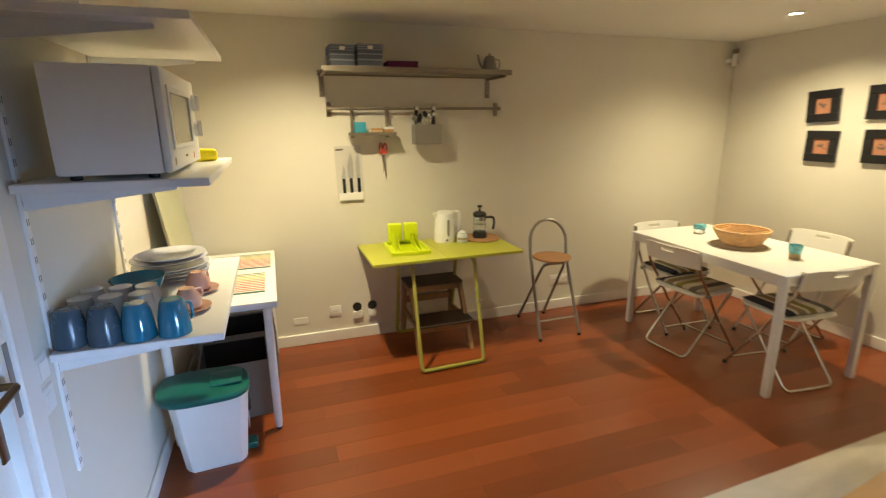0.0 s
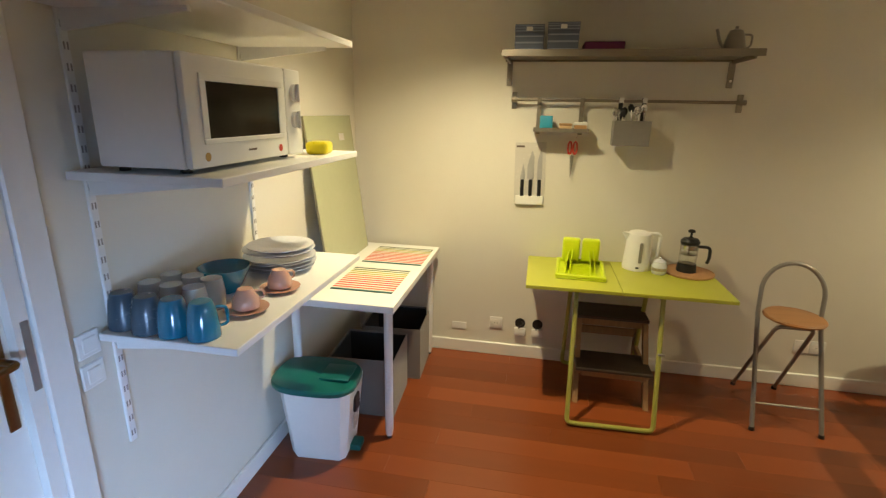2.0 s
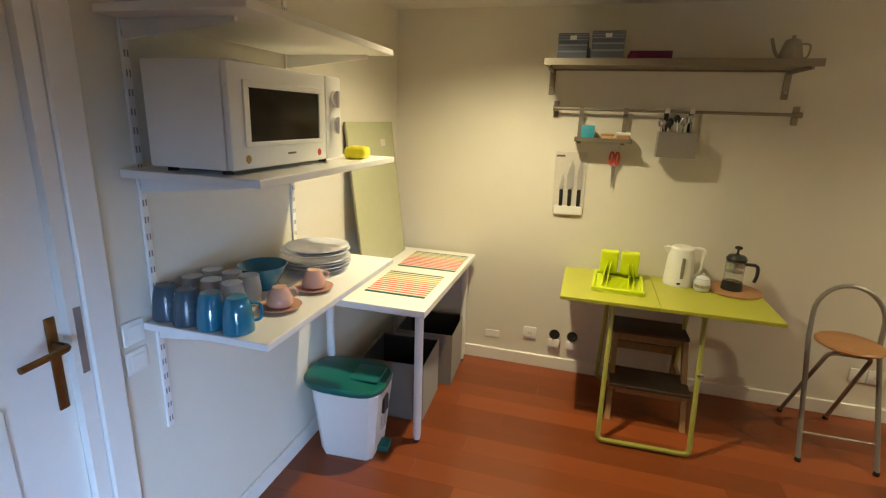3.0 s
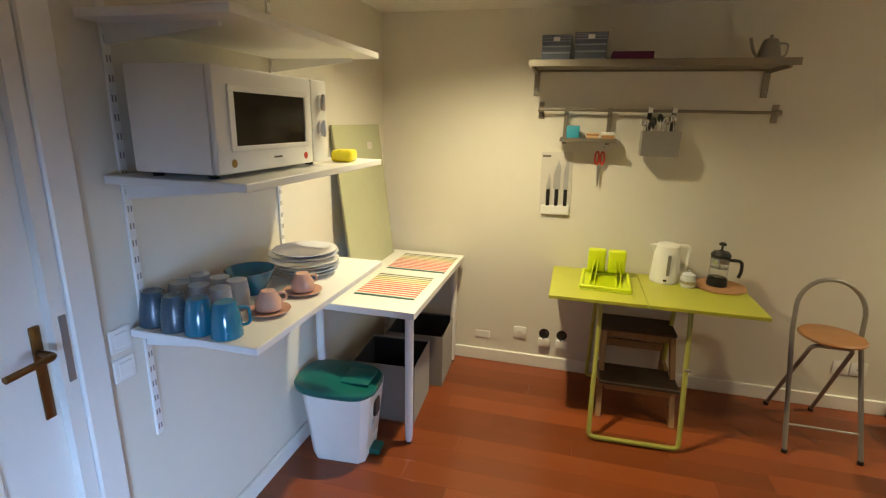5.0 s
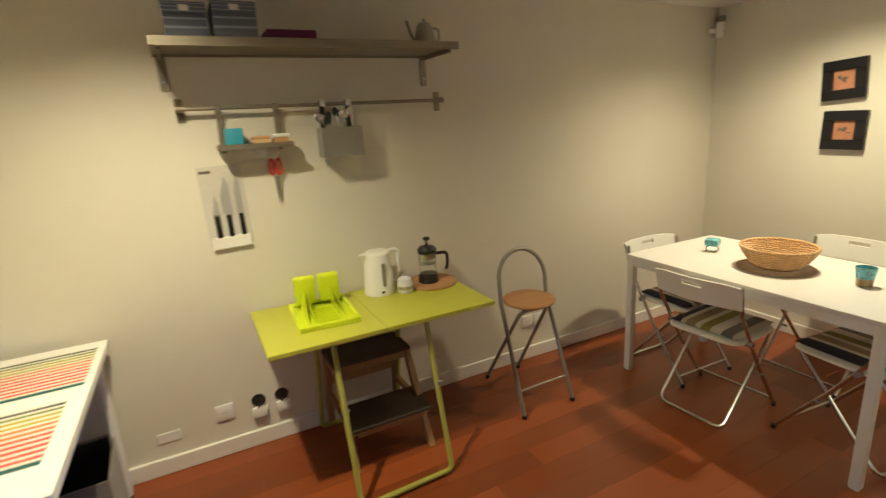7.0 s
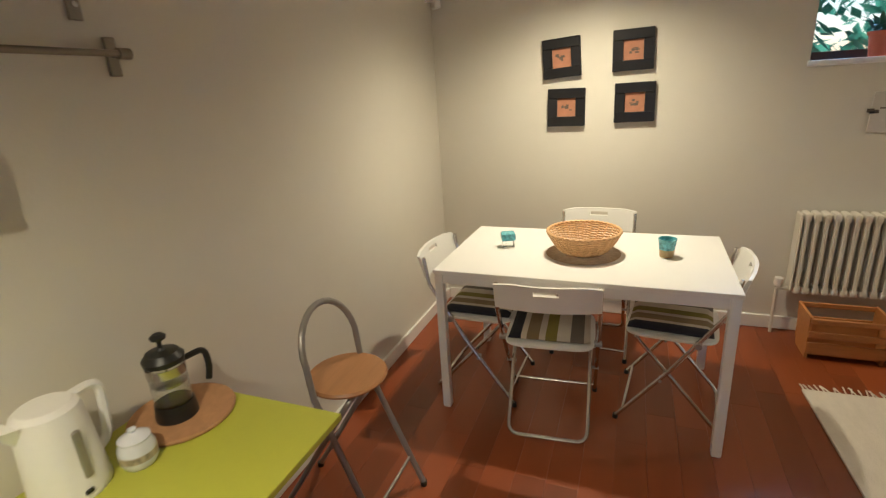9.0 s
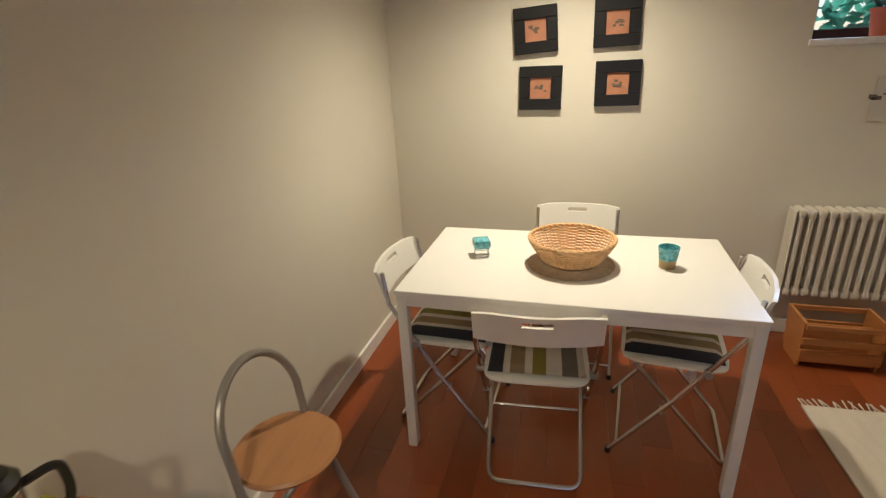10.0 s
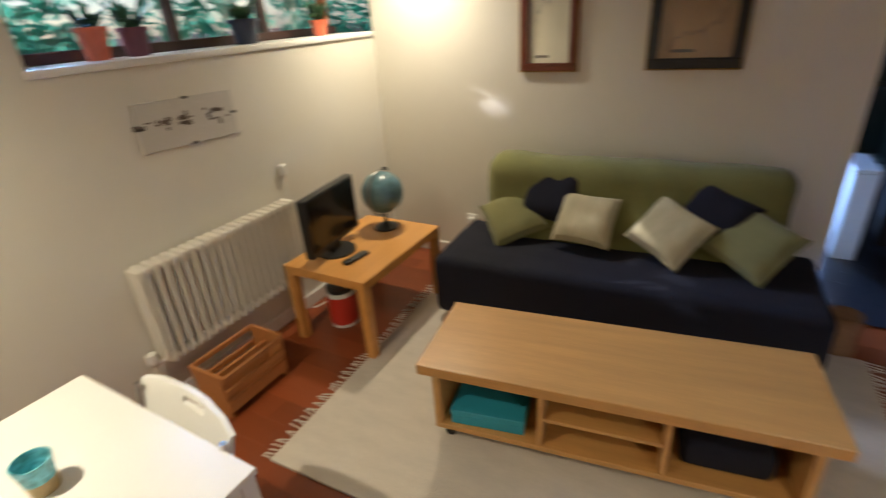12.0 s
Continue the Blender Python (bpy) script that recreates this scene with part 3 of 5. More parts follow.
def storage_box(x, y, s, h):
    t = thing("storage_box", "open taupe fabric storage box, near black inside", "box", pose(x, y, 0, 0, 0, 3), "fabric storage boxes")
    w = 0.004
    b = box(B(), -s, -s, 0, s, s, 0.006)
    for x0, y0, x1, y1 in ((-s, -s, s, -s + w), (-s, s - w, s, s), (-s, -s + w, -s + w, s - w), (s - w, -s + w, s, s - w)):
        box(b, x0, y0, 0.006, x1, y1, h, 0.0015)
    part("shell", b, FABRIC, t)
    # inner faces and bottom, much darker than the shell
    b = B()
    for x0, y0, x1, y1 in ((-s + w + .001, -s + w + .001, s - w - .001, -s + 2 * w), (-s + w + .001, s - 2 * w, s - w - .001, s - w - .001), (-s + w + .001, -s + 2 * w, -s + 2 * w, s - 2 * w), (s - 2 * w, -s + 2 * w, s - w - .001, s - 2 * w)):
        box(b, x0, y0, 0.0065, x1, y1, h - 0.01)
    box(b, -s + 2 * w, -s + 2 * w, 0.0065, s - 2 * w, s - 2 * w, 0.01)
    part("inner_faces", b, FABRIC_IN, t)


storage_box(0.315, -0.690, 0.175, 0.33)
storage_box(0.355, -0.275, 0.180, 0.33)

# pedal bin
pb = thing("pedal_bin", "white pedal bin with a teal lid", "bin", pose(0.238, -1.145, 0, 0, 0, 4) @ Matrix.Diagonal((1.16, 1.10, 1.0, 1.0)))
b = B()
rings = []
for z, sx, sy in ((0.0, 0.108, 0.092), (0.02, 0.115, 0.098), (0.34, 0.142, 0.122), (0.36, 0.144, 0.124)):
    rings.append([b.verts.new((sx * x, sy * y, z)) for x, y in ((-1, -.75), (-.8, -1), (.8, -1), (1, -.75), (1, .75), (.8, 1), (-.8, 1), (-1, .75))])
for p, q in zip(rings, rings[1:]):
    for k in range(8):
        b.faces.new((p[k], p[(k + 1) % 8], q[(k + 1) % 8], q[k]))
b.faces.new(rings[0]); b.faces.new(rings[-1])
part("bin_body", b, PLASTIC, pb)
b = B()
rings = []
for z, s in ((0.3605, 1.04), (0.366, 1.10), (0.384, 1.11), (0.392, 1.07), (0.397, 0.80), (0.400, 0.4)):
    rings.append([b.verts.new((0.155 * s * math.copysign(abs(math.cos(a)) ** 0.66, math.cos(a)) - 0.018, 0.132 * s * math.copysign(abs(math.sin(a)) ** 0.6, math.sin(a)), z - 0.010 * math.cos(a) * (z > 0.365))) for a in [2 * math.pi * k / 28 for k in range(28)]])
for p, q in zip(rings, rings[1:]):
    for k in range(28):
        b.faces.new((p[k], p[(k + 1) % 28], q[(k + 1) % 28], q[k]))
b.faces.new(rings[0]); b.faces.new(rings[-1])
lid = part("lid", b, TEAL, pb, "teal plastic lid")
part("lid_panel", box(B(), 0.005, -0.055, 0.394, 0.125, 0.075, 0.4035, 0.004, 2), TEAL, lid)
part("pedal", box(B(), 0.112, -0.035, 0.012, 0.16, 0.035, 0.045, 0.008, 2), TEAL, pb, "teal plastic pedal")
part("carry_clip", box(B(), 0.133, -0.03, 0.22, 0.146, 0.03, 0.30, 0.004), BLACK, pb, "dark grip")
part("bin_label", box(B(), 0.132, -0.03, 0.13, 0.136, 0.03, 0.20), PRINT, pb)

# ---- kitchen wall: steel shelf, rail and what hangs on it ----
t = thing("steel_shelf", "brushed steel wall shelf on two brackets", "shelf", pose(-0.018, 0, 0))
b = box(B(), 0.96, -0.325, 1.882, 2.212, -0.03, 1.887)
box(b, 0.96, -0.329, 1.872, 2.212, -0.3255, 1.906, 0.001)
box(b, 0.96, -0.03, 1.872, 2.212, -0.026, 1.906, 0.001)
part("shelf_tray", b, STEEL, t)
for x in (0.985, 2.175):
    b = box(B(), x - 0.006, -0.31, 1.862, x + 0.006, -0.002, 1.8815)
    box(b, x - 0.016, -0.012, 1.74, x + 0.016, -0.0005, 1.90, 0.002)
    br = part("bracket", b, STEEL, t)
    part("screw", rod(B(), (x, -0.012, 1.775), (x, -0.016, 1.775), 0.007), CHROME, br)
t = thing("utensil_rail", "round steel hanging rail on two brackets", "rail", pose(-0.008, 0, -0.018))
part("bar", rod(B(), (1.0, -0.05, 1.682), (2.245, -0.05, 1.682), 0.0085, n=14), STEEL, t)
for x in (1.012, 2.233):
    b = box(B(), x - 0.015, -0.012, 1.63, x + 0.015, -0.0005, 1.725, 0.002)
    rod(b, (x, -0.012, 1.682), (x, -0.05, 1.682), 0.008)
    rod(b, (x - 0.016, -0.05, 1.682), (x + 0.016, -0.05, 1.682), 0.014, n=16)
    part("bracket", b, STEEL, t)
t = thing("hanging_rack", "small steel rack hooked over the rail", "rack", pose(-0.04, 0, -0.018))
part("tray", box(box(box(B(), 1.165, -0.13, 1.505, 1.475, -0.012, 1.509), 1.165, -0.133, 1.505, 1.475, -0.1302, 1.527), 1.165, -0.0118, 1.505, 1.475, -0.009, 1.527), STEEL, t)
for x in (1.19, 1.43):
    b = box(B(), x - 0.012, -0.0415, 1.49, x + 0.012, -0.039, 1.692)
    box(b, x - 0.012, -0.062, 1.6915, x + 0.012, -0.039, 1.694)
    box(b, x - 0.012, -0.062, 1.668, x + 0.012, -0.0595, 1.6914)
    part("hook_strap", b, STEEL, t)
solid("spice_tin", box(B(), -0.036, -0.036, 0, 0.036, 0.036, 0.085, 0.004, 2), TEALBOX, "turquoise square tin on the hanging rack", "tin", pose(1.195, -0.078, 1.4915))
for x, h, lab in ((1.345, 0.045, "small pale wooden salt box on the rack"), (1.428, 0.052, "small pale wooden pepper box on the rack")):
    t = thing("wooden_box", lab, "box", pose(x - 0.04, -0.078, 1.4915), "wooden spice boxes")
    part("box_body", box(B(), -0.034, -0.03, 0, 0.034, 0.03, h * 0.7, 0.003), mat("pale_wood", (0.62, 0.42, 0.22), 0.5, vary=0.1) if x < 1.4 else BEECH, t)
    part("box_lid", box(B(), -0.036, -0.032, h * 0.7, 0.036, 0.032, h, 0.003), PLASTIC if x > 1.4 else BEECH, t)
# knife set in its card
kp = thing("knife_set", "white card pack with three kitchen knives on the wall", "knife set", Matrix.Translation((1.125, -0.001, 1.055)) @ pose(0, 0, 0, 0, -1.5, 0))
part("backing_card", box(B(), -0.092, -0.006, 0, 0.092, 0, 0.365, 0.001), PRINT, kp)
part("clear_cover", box(B(), -0.085, -0.020, -0.012, 0.085, -0.0065, 0.045, 0.004), PLASTIC, kp)
for k, (x, top) in enumerate(((-0.045, 0.24), (0.005, 0.32), (0.058, 0.335))):
    b = B()
    w = 0.014 if k != 1 else 0.02
    vs = [b.verts.new(v) for v in ((x - w, -0.011, 0.145), (x + w, -0.011, 0.145), (x + w, -0.011, top - 0.04), (x + w * 0.3, -0.011, top), (x - w, -0.011, top - 0.09))]
    b.faces.new(vs)
    thick(b, (0, -0.0025, 0))
    kn = part("blade", b, BLADE, kp)
    part("knife_handle", box(B(), x - 0.011, -0.019, 0.03, x + 0.011, -0.007, 0.143, 0.005, 2), BLACK, kn, "black handle")
part("brand_bar", box(B(), -0.085, -0.0075, 0.335, -0.035, -0.0062, 0.347), INK, kp)
# scissors on a hook
sc = thing("scissors", "red handled kitchen scissors hanging from a wall hook", "scissors", pose(1.358, -0.03, 1.220))
b = B()
for s in (-1, 1):
    vs = [b.verts.new(v) for v in ((0.002 * s, 0.002 * s, 0), (0.012 * s, 0.002 * s, 0.13), (-0.004 * s, 0.002 * s, 0.135))]
    b.faces.new(vs)
thick(b, (0, 0.002, 0))
part("blades", b, SILVER, sc)
for s in (-1, 1):
    part("grip", tube(B(), [(0.015 * s + 0.011 * math.cos(a), 0, 0.176 + 0.036 * math.sin(a)) for a in [2 * math.pi * k / 16 for k in range(16)]], 0.0055, 8, True), RED, sc, "red plastic grip")
part("hook", tube(B(), bend([(0.019, 0.0295, 0.235), (0.019, -0.008, 0.235), (0.019, -0.010, 0.245)], 0.004), 0.002), CHROME, sc)
# cutlery caddy
uc = thing("utensil_caddy", "grey steel utensil holder hooked over the rail", "holder", pose(1.663, -0.075, 1.422))
b = B()
for x0, y0, x1, y1 in ((-0.098, -0.055, 0.098, -0.052), (-0.098, 0.03, 0.098, 0.033), (-0.098, -0.052, -0.095, 0.03), (0.095, -0.052, 0.098, 0.03)):
    box(b, x0, y0, 0, x1, y1, 0.135)
box(b, -0.095, -0.052, 0, 0.095, 0.03, 0.003)
part("bin_shell", b, SILVER, uc)
for x in (-0.062, 0.062):
    b = box(B(), x - 0.012, 0.0335, 0.10, x + 0.012, 0.0365, 0.256)
    box(b, x - 0.012, 0.012, 0.2565, x + 0.012, 0.0365, 0.2595)
    part("hook_strap", b, BLACK, uc)
    part("label_tab", box(B(), x - 0.012, 0.009, 0.232, x + 0.012, 0.0115, 0.2595), PLASTIC, uc)
rng = random.Random(3)
for k in range(9):
    x = -0.075 + 0.018 * k
    a = rng.uniform(-0.3, 0.3)
    top = (x + a * 0.12, rng.uniform(-0.03, 0.01), 0.135 + rng.uniform(0.03, 0.075))
    t = thing("cutlery", "dark handled steel kitchen utensil in the holder", "utensil", pose(1.663, -0.075, 1.422), "utensils in the holder")
    part("stem", rod(B(), (x, -0.01, 0.005), top, 0.0035, n=8), CHROME, t)
    m = Matrix.Translation(top) @ pose(0, 0, 0, 0, math.degrees(a), 0) @ Matrix.Diagonal((0.016, 0.004, 0.024, 1))
    b = B()
    bmesh.ops.create_uvsphere(b, u_segments=12, v_segments=8, radius=1, matrix=m)
    part("head", b, BLACK if k % 2 else CHROME, t)
# things on the steel shelf
for x0, x1, h in ((1.03, 1.182, 0.135), (1.198, 1.36, 0.145)):
    t = thing("card_box", "blue and grey striped cardboard box with a lid", "box", pose((x0 + x1) / 2 - 0.03, -0.17, 1.8875), "striped boxes on the steel shelf")
    w = (x1 - x0) / 2
    part("box_body", box(B(), -w + 0.002, -0.10, 0, w - 0.002, 0.10, h - 0.03, 0.002), BOXSTRIPE, t)
    part("box_lid", box(B(), -w, -0.102, h - 0.03, w, 0.102, h + 0.01, 0.002), BOXSTRIPE, t)
    part("label_holder", box(B(), -0.016, -0.105, h - 0.022, 0.016, -0.1022, h - 0.002), PLASTIC, t)
solid("photo_box", box(B(), -0.1, -0.09, 0, 0.1, 0.09, 0.062, 0.003), PURPLE, "flat purple box on the steel shelf", "box", pose(1.46, -0.17, 1.8875))
t = thing("coffee_pot", "grey enamel coffee pot with a long spout", "pot", pose(2.095, -0.18, 1.8875, 0, 0, 6))
part("pot_body", lathe(B(), [(0, 0), (0.058, 0), (0.060, 0.01), (0.038, 0.10), (0.036, 0.105), (0.030, 0.118), (0.008, 0.126), (0.008, 0.138), (0, 0.140)]), SILVER, t)
part("spout", tube(B(), bend([(-0.045, 0, 0.03), (-0.072, 0, 0.06), (-0.095, 0, 0.125)], 0.02), 0.0075), SILVER, t)
part("pot_handle", tube(B(), bend([(0.036, 0, 0.10), (0.082, 0, 0.10), (0.078, 0, 0.04), (0.052, 0, 0.035)], 0.02), 0.005), SILVER, t)
solid("small_dish", lathe(B(), [(0, 0), (0.03, 0), (0.055, 0.02), (0.05, 0.02), (0, 0.005)]), CHINA, "small pale dish on the steel shelf", "dish", pose(1.76, -0.2, 1.8875))

# wall sockets
def socket(x, z, kind):
    t = thing("wall_socket", "round white wall socket" if kind else "open wall box with a loose socket plate", "socket", pose(x, 0, z), "wall sockets")
    if kind:
        part("plate", box(B(), -0.042, -0.010, -0.042, 0.042, -0.0005, 0.042, 0.006, 2), PLASTIC, t)
        part("well", rod(B(), (0, -0.010, 0), (0, -0.0125, 0), 0.024, n=20), TRIM, t)
        for s in (-0.009, 0.009):
            part("pin_hole", rod(B(), (s, -0.0125, 0), (s, -0.0135, 0), 0.003, n=8), BLACK, t)
    else:
        part("wall_hole", rod(B(), (0, -0.0005, 0.02), (0, -0.004, 0.02), 0.034, n=20), BLACK, t, "dark round opening")
        part("plate", box(B(), -0.036, -0.03, -0.062, 0.036, -0.008, -0.008, 0.005, 2), PLASTIC, t)
        part("wire", tube(B(), [(0.01, -0.004, 0.03), (0.02, -0.03, 0.035), (0.0, -0.035, 0.01), (-0.01, -0.02, -0.02)], 0.004), BLACK, t)
    return t


socket(0.961, 0.230, 1)
socket(1.121, 0.222, 0)
socket(1.234, 0.222, 0)
socket(2.887, 0.262, 1)
socket(2.80, 0.262, 1)
solid("wall_plate", box(B(), 0.66, -0.006, 0.16, 0.76, -0.0005, 0.21, 0.002), PLASTIC, "blank white cover plate low on the wall", "plate")

# ---- green folding table ----
gt = thing("folding_table", "lime green folding table on a bent metal leg frame", "table", pose(-0.018, 0, 0))
part("tabletop", box(B(), 1.165, -0.58, 0.697, 1.655, -0.02, 0.717, 0.002), LIME, gt)
part("tabletop", box(B(), 1.657, -0.58, 0.697, 2.205, -0.02, 0.717, 0.002), LIME, gt)
b = tube(B(), bend([(1.435, -0.50, 0.695), (1.425, -0.725, 0.018), (1.86, -0.71, 0.018), (1.875, -0.49, 0.695)], 0.03), 0.0125)
part("leg_frame", b, LIMEMETAL, gt, "lime painted bent tube")
b = tube(B(), bend([(1.435, -0.16, 0.695), (1.425, -0.06, 0.018), (1.86, -0.06, 0.018), (1.875, -0.16, 0.695)], 0.03), 0.0125)
part("leg_frame", b, LIMEMETAL, gt, "lime painted bent tube")
for x in (1.435, 1.875):
    b = rod(B(), (x, -0.515, 0.645), (x - 0.02, -0.34, 0.694), 0.006)
    box(b, x - 0.016, -0.53, 0.680, x + 0.016, -0.12, 0.6965)
    part("hinge_strut", b, SILVER, gt)
    part("bolt", rod(B(), (x - 0.016, -0.60, 0.40), (x + 0.016, -0.60, 0.40), 0.006), SILVER, gt)

# step stool under it
st = thing("step_stool", "wooden two-step stool with dark treads", "step stool", pose(1.657, 0, 0))
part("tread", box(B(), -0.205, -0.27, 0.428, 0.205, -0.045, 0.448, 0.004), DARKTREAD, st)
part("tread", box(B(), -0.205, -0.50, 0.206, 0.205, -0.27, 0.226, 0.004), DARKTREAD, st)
for s in (-1, 1):
    x = 0.185 * s
    for p, q in (((x, -0.25, 0.427), (x * 1.04, -0.47, 0.0)), ((x, -0.07, 0.427), (x * 1.04, -0.03, 0.0))):
        p, q = Vector(p), Vector(q)
        b = B()
        vs = []
        for v in (p, q):
            vs.append([b.verts.new(v + Vector(d)) for d in ((-0.014, -0.025, 0), (0.014, -0.025, 0), (0.014, 0.025, 0), (-0.014, 0.025, 0))])
        for k in range(4):
            b.faces.new((vs[0][k], vs[0][(k + 1) % 4], vs[1][(k + 1) % 4], vs[1][k]))
        b.faces.new(vs[0]); b.faces.new(vs[1])
        part("leg", b, STEPWOOD, st)
    part("side_rail", box(B(), x - 0.012, -0.46, 0.17, x + 0.012, -0.04, 0.2055, 0.003), STEPWOOD, st)
    part("side_rail", box(B(), x - 0.012, -0.26, 0.385, x + 0.012, -0.05, 0.4275, 0.003), STEPWOOD, st)
part("stretcher", box(B(), -0.17, -0.255, 0.385, 0.17, -0.235, 0.4275, 0.003), STEPWOOD, st)
part("stretcher", box(B(), -0.17, -0.475, 0.165, 0.17, -0.455, 0.2055, 0.003), STEPWOOD, st)
part("stretcher", box(B(), -0.17, -0.075, 0.25, 0.17, -0.055, 0.30, 0.003), STEPWOOD, st)

# dish rack
dk = thing("dish_rack", "bright lime plastic dish drainer with two upright cups", "dish rack", pose(1.445, -0.25, 0.7175, 0, 0, -3))
b = box(B(), -0.135, -0.19, 0, 0.135, 0.15, 0.008, 0.003)
for x0, y0, x1, y1 in ((-0.135, -0.19, 0.135, -0.172), (-0.135, 0.132, 0.135, 0.15), (-0.135, -0.172, -0.117, 0.132), (0.117, -0.172, 0.135, 0.132)):
    box(b, x0, y0, 0.0085, x1, y1, 0.026, 0.004)
part("tray", b, LIMEPLASTIC, dk)
for k in range(9):
    y = -0.15 + 0.022 * k
    part("rib", box(B(), -0.05, y, 0.0085, 0.05, y + 0.006, 0.022), LIMEPLASTIC, dk)
for x in (-0.085, -0.06, 0.06, 0.085):
    b = B()
    vs = [b.verts.new(v) for v in ((x - 0.0015, -0.14, 0.0085), (x - 0.0015, 0.11, 0.0085), (x * 0.75, 0.11, 0.115), (x * 0.85, 0.02, 0.08))]
    b.faces.new(vs)
    thick(b, (0.003, 0, 0))
    part("divider", b, LIMEPLASTIC, dk)
for x in (-0.056, 0.056):
    b = box(B(), x - 0.05, 0.075, 0.03, x + 0.05, 0.128, 0.165, 0.014, 3)
    part("cutlery_cup", b, LIMEPLASTIC, dk)
# kettle
kt = thing("kettle", "white plastic electric kettle with a water gauge", "kettle", pose(1.775, -0.125, 0.7175, 0, 0, 0))
part("kettle_body", lathe(B(), [(0, 0), (0.078, 0), (0.080, 0.012), (0.078, 0.02), (0.066, 0.20), (0.063, 0.212), (0.05, 0.222), (0, 0.224)]), PLASTIC, kt)
part("kettle_handle", tube(B(), bend([(0.05, 0, 0.212), (0.118, 0, 0.215), (0.105, 0, 0.06), (0.070, 0, 0.05)], 0.035), 0.011), PLASTIC, kt)
b = B()
vs = [b.verts.new(v) for v in ((-0.065, 0.03, 0.215), (-0.065, -0.03, 0.215), (-0.10, 0, 0.212), (-0.064, 0, 0.16))]
for f in ((0, 1, 2), (0, 2, 3), (1, 3, 2), (0, 3, 1)):
    b.faces.new([vs[k] for k in f])
part("spout", b, PLASTIC, kt)
part("gauge", box(B(), -0.006, -0.0795, 0.05, 0.012, -0.069, 0.17, 0.004), SILVER, kt, "grey water gauge")
part("switch", box(B(), -0.018, -0.083, 0.018, 0.0, -0.076, 0.028, 0.002), BLACK, kt)
# jar
jr = thing("sugar_bowl", "small white china sugar bowl with a painted motif", "jar", pose(1.885, -0.205, 0.7175))
part("jar_body", lathe(B(), [(0, 0), (0.034, 0), (0.042, 0.015), (0.042, 0.05), (0.034, 0.068), (0, 0.068)]), CHINA, jr)
part("lid", lathe(B(), [(0.035, 0.068), (0.036, 0.073), (0.018, 0.084), (0.008, 0.088), (0.010, 0.096), (0, 0.100)]), CHINA, jr)
part("motif", lathe(B(), [(0.0423, 0.022), (0.0426, 0.03), (0.0423, 0.04)], n=24), mat("painted_motif", (0.35, 0.30, 0.22), 0.3, vary=0.9, scale=70), jr)
# french press on a trivet
solid("trivet", lathe(B(), [(0, 0), (0.135, 0), (0.138, 0.006), (0.135, 0.012), (0, 0.012)], n=40), CORK, "round reddish cork trivet", "trivet", pose(2.06, -0.15, 0.7175))
fp = thing("french_press", "glass coffee press with black lid and handle", "coffee press", pose(2.045, -0.15, 0.730, 0, 0, -20))
part("beaker", lathe(B(), [(0, 0.014), (0.045, 0.014), (0.047, 0.02), (0.047, 0.165), (0.0445, 0.165), (0.0445, 0.022), (0, 0.018)]), GLASS, fp)
part("base", lathe(B(), [(0, 0), (0.052, 0), (0.052, 0.012), (0.0475, 0.035), (0.0475, 0.045), (0.0495, 0.045), (0.0535, 0.012), (0.0535, 0)]), BLACK, fp)
part("coffee", lathe(B(), [(0, 0.023), (0.044, 0.023), (0.044, 0.052), (0, 0.052)]), mat("dark_coffee", (0.01, 0.005, 0.003), 0.2), fp)
part("collar", lathe(B(), [(0.0475, 0.13), (0.0492, 0.13), (0.0492, 0.155), (0.0475, 0.155)]), CHROME, fp)
part("lid", lathe(B(), [(0.05, 0.162), (0.052, 0.176), (0.04, 0.192), (0.012, 0.198), (0.006, 0.205), (0.006, 0.225), (0.018, 0.228), (0.020, 0.236), (0.012, 0.243), (0, 0.244)]), BLACK, fp)
part("press_handle", tube(B(), bend([(0.048, 0, 0.15), (0.105, 0, 0.155), (0.108, 0, 0.09), (0.098, 0, 0.06)], 0.025), 0.009), BLACK, fp)
part("filter", lathe(B(), [(0, 0.10), (0.043, 0.10), (0.043, 0.106), (0, 0.106)]), CHROME, fp)
part("rod", rod(B(), (0, 0, 0.106), (0, 0, 0.19), 0.003, n=8), CHROME, fp)

# ---- folding bar stool ----
bs = thing("bar_stool", "folding stool with grey steel tubes and a round wooden seat", "stool", pose(0.008, -0.025, 0))
XL, XR = 2.375, 2.675
hoop = [(XL - 0.015, -0.525, 0.012), (XL - 0.002, -0.31, 0.58)]
for k in range(15):
    a = math.pi * k / 14
    hoop.append((2.525 - 0.153 * math.cos(a), -0.30 + 0.04 * math.sin(a), 0.695 + 0.158 * math.sin(a)))
hoop += [(XR + 0.002, -0.31, 0.58), (XR + 0.015, -0.525, 0.012)]
part("back_hoop", tube(B(), hoop, 0.0115, 10), SILVER, bs)
legs = bend([(XL + 0.055, -0.05, 0.012), (2.435, -0.40, 0.545), (2.615, -0.40, 0.545), (XR - 0.015, -0.05, 0.012)], 0.04)
part("rear_leg_frame", tube(B(), legs, 0.0105, 10), SILVER, bs)
part("foot_rail", rod(B(), (XL - 0.008, -0.478, 0.135), (XR + 0.008, -0.478, 0.135), 0.006), SILVER, bs)
part("seat", lathe(B(), [(0, 0), (0.13, 0), (0.142, 0.006), (0.145, 0.014), (0.138, 0.022), (0, 0.024)], 2.54, -0.335, 0.565, 36), SEATWOOD, bs, "round beech seat")
for p in ((XL - 0.015, -0.525), (XR + 0.015, -0.525), (XL + 0.055, -0.05), (XR - 0.015, -0.05)):
    part("rubber_foot", rod(B(), (*p, 0), (*p, 0.02), 0.014), BLACK, bs)

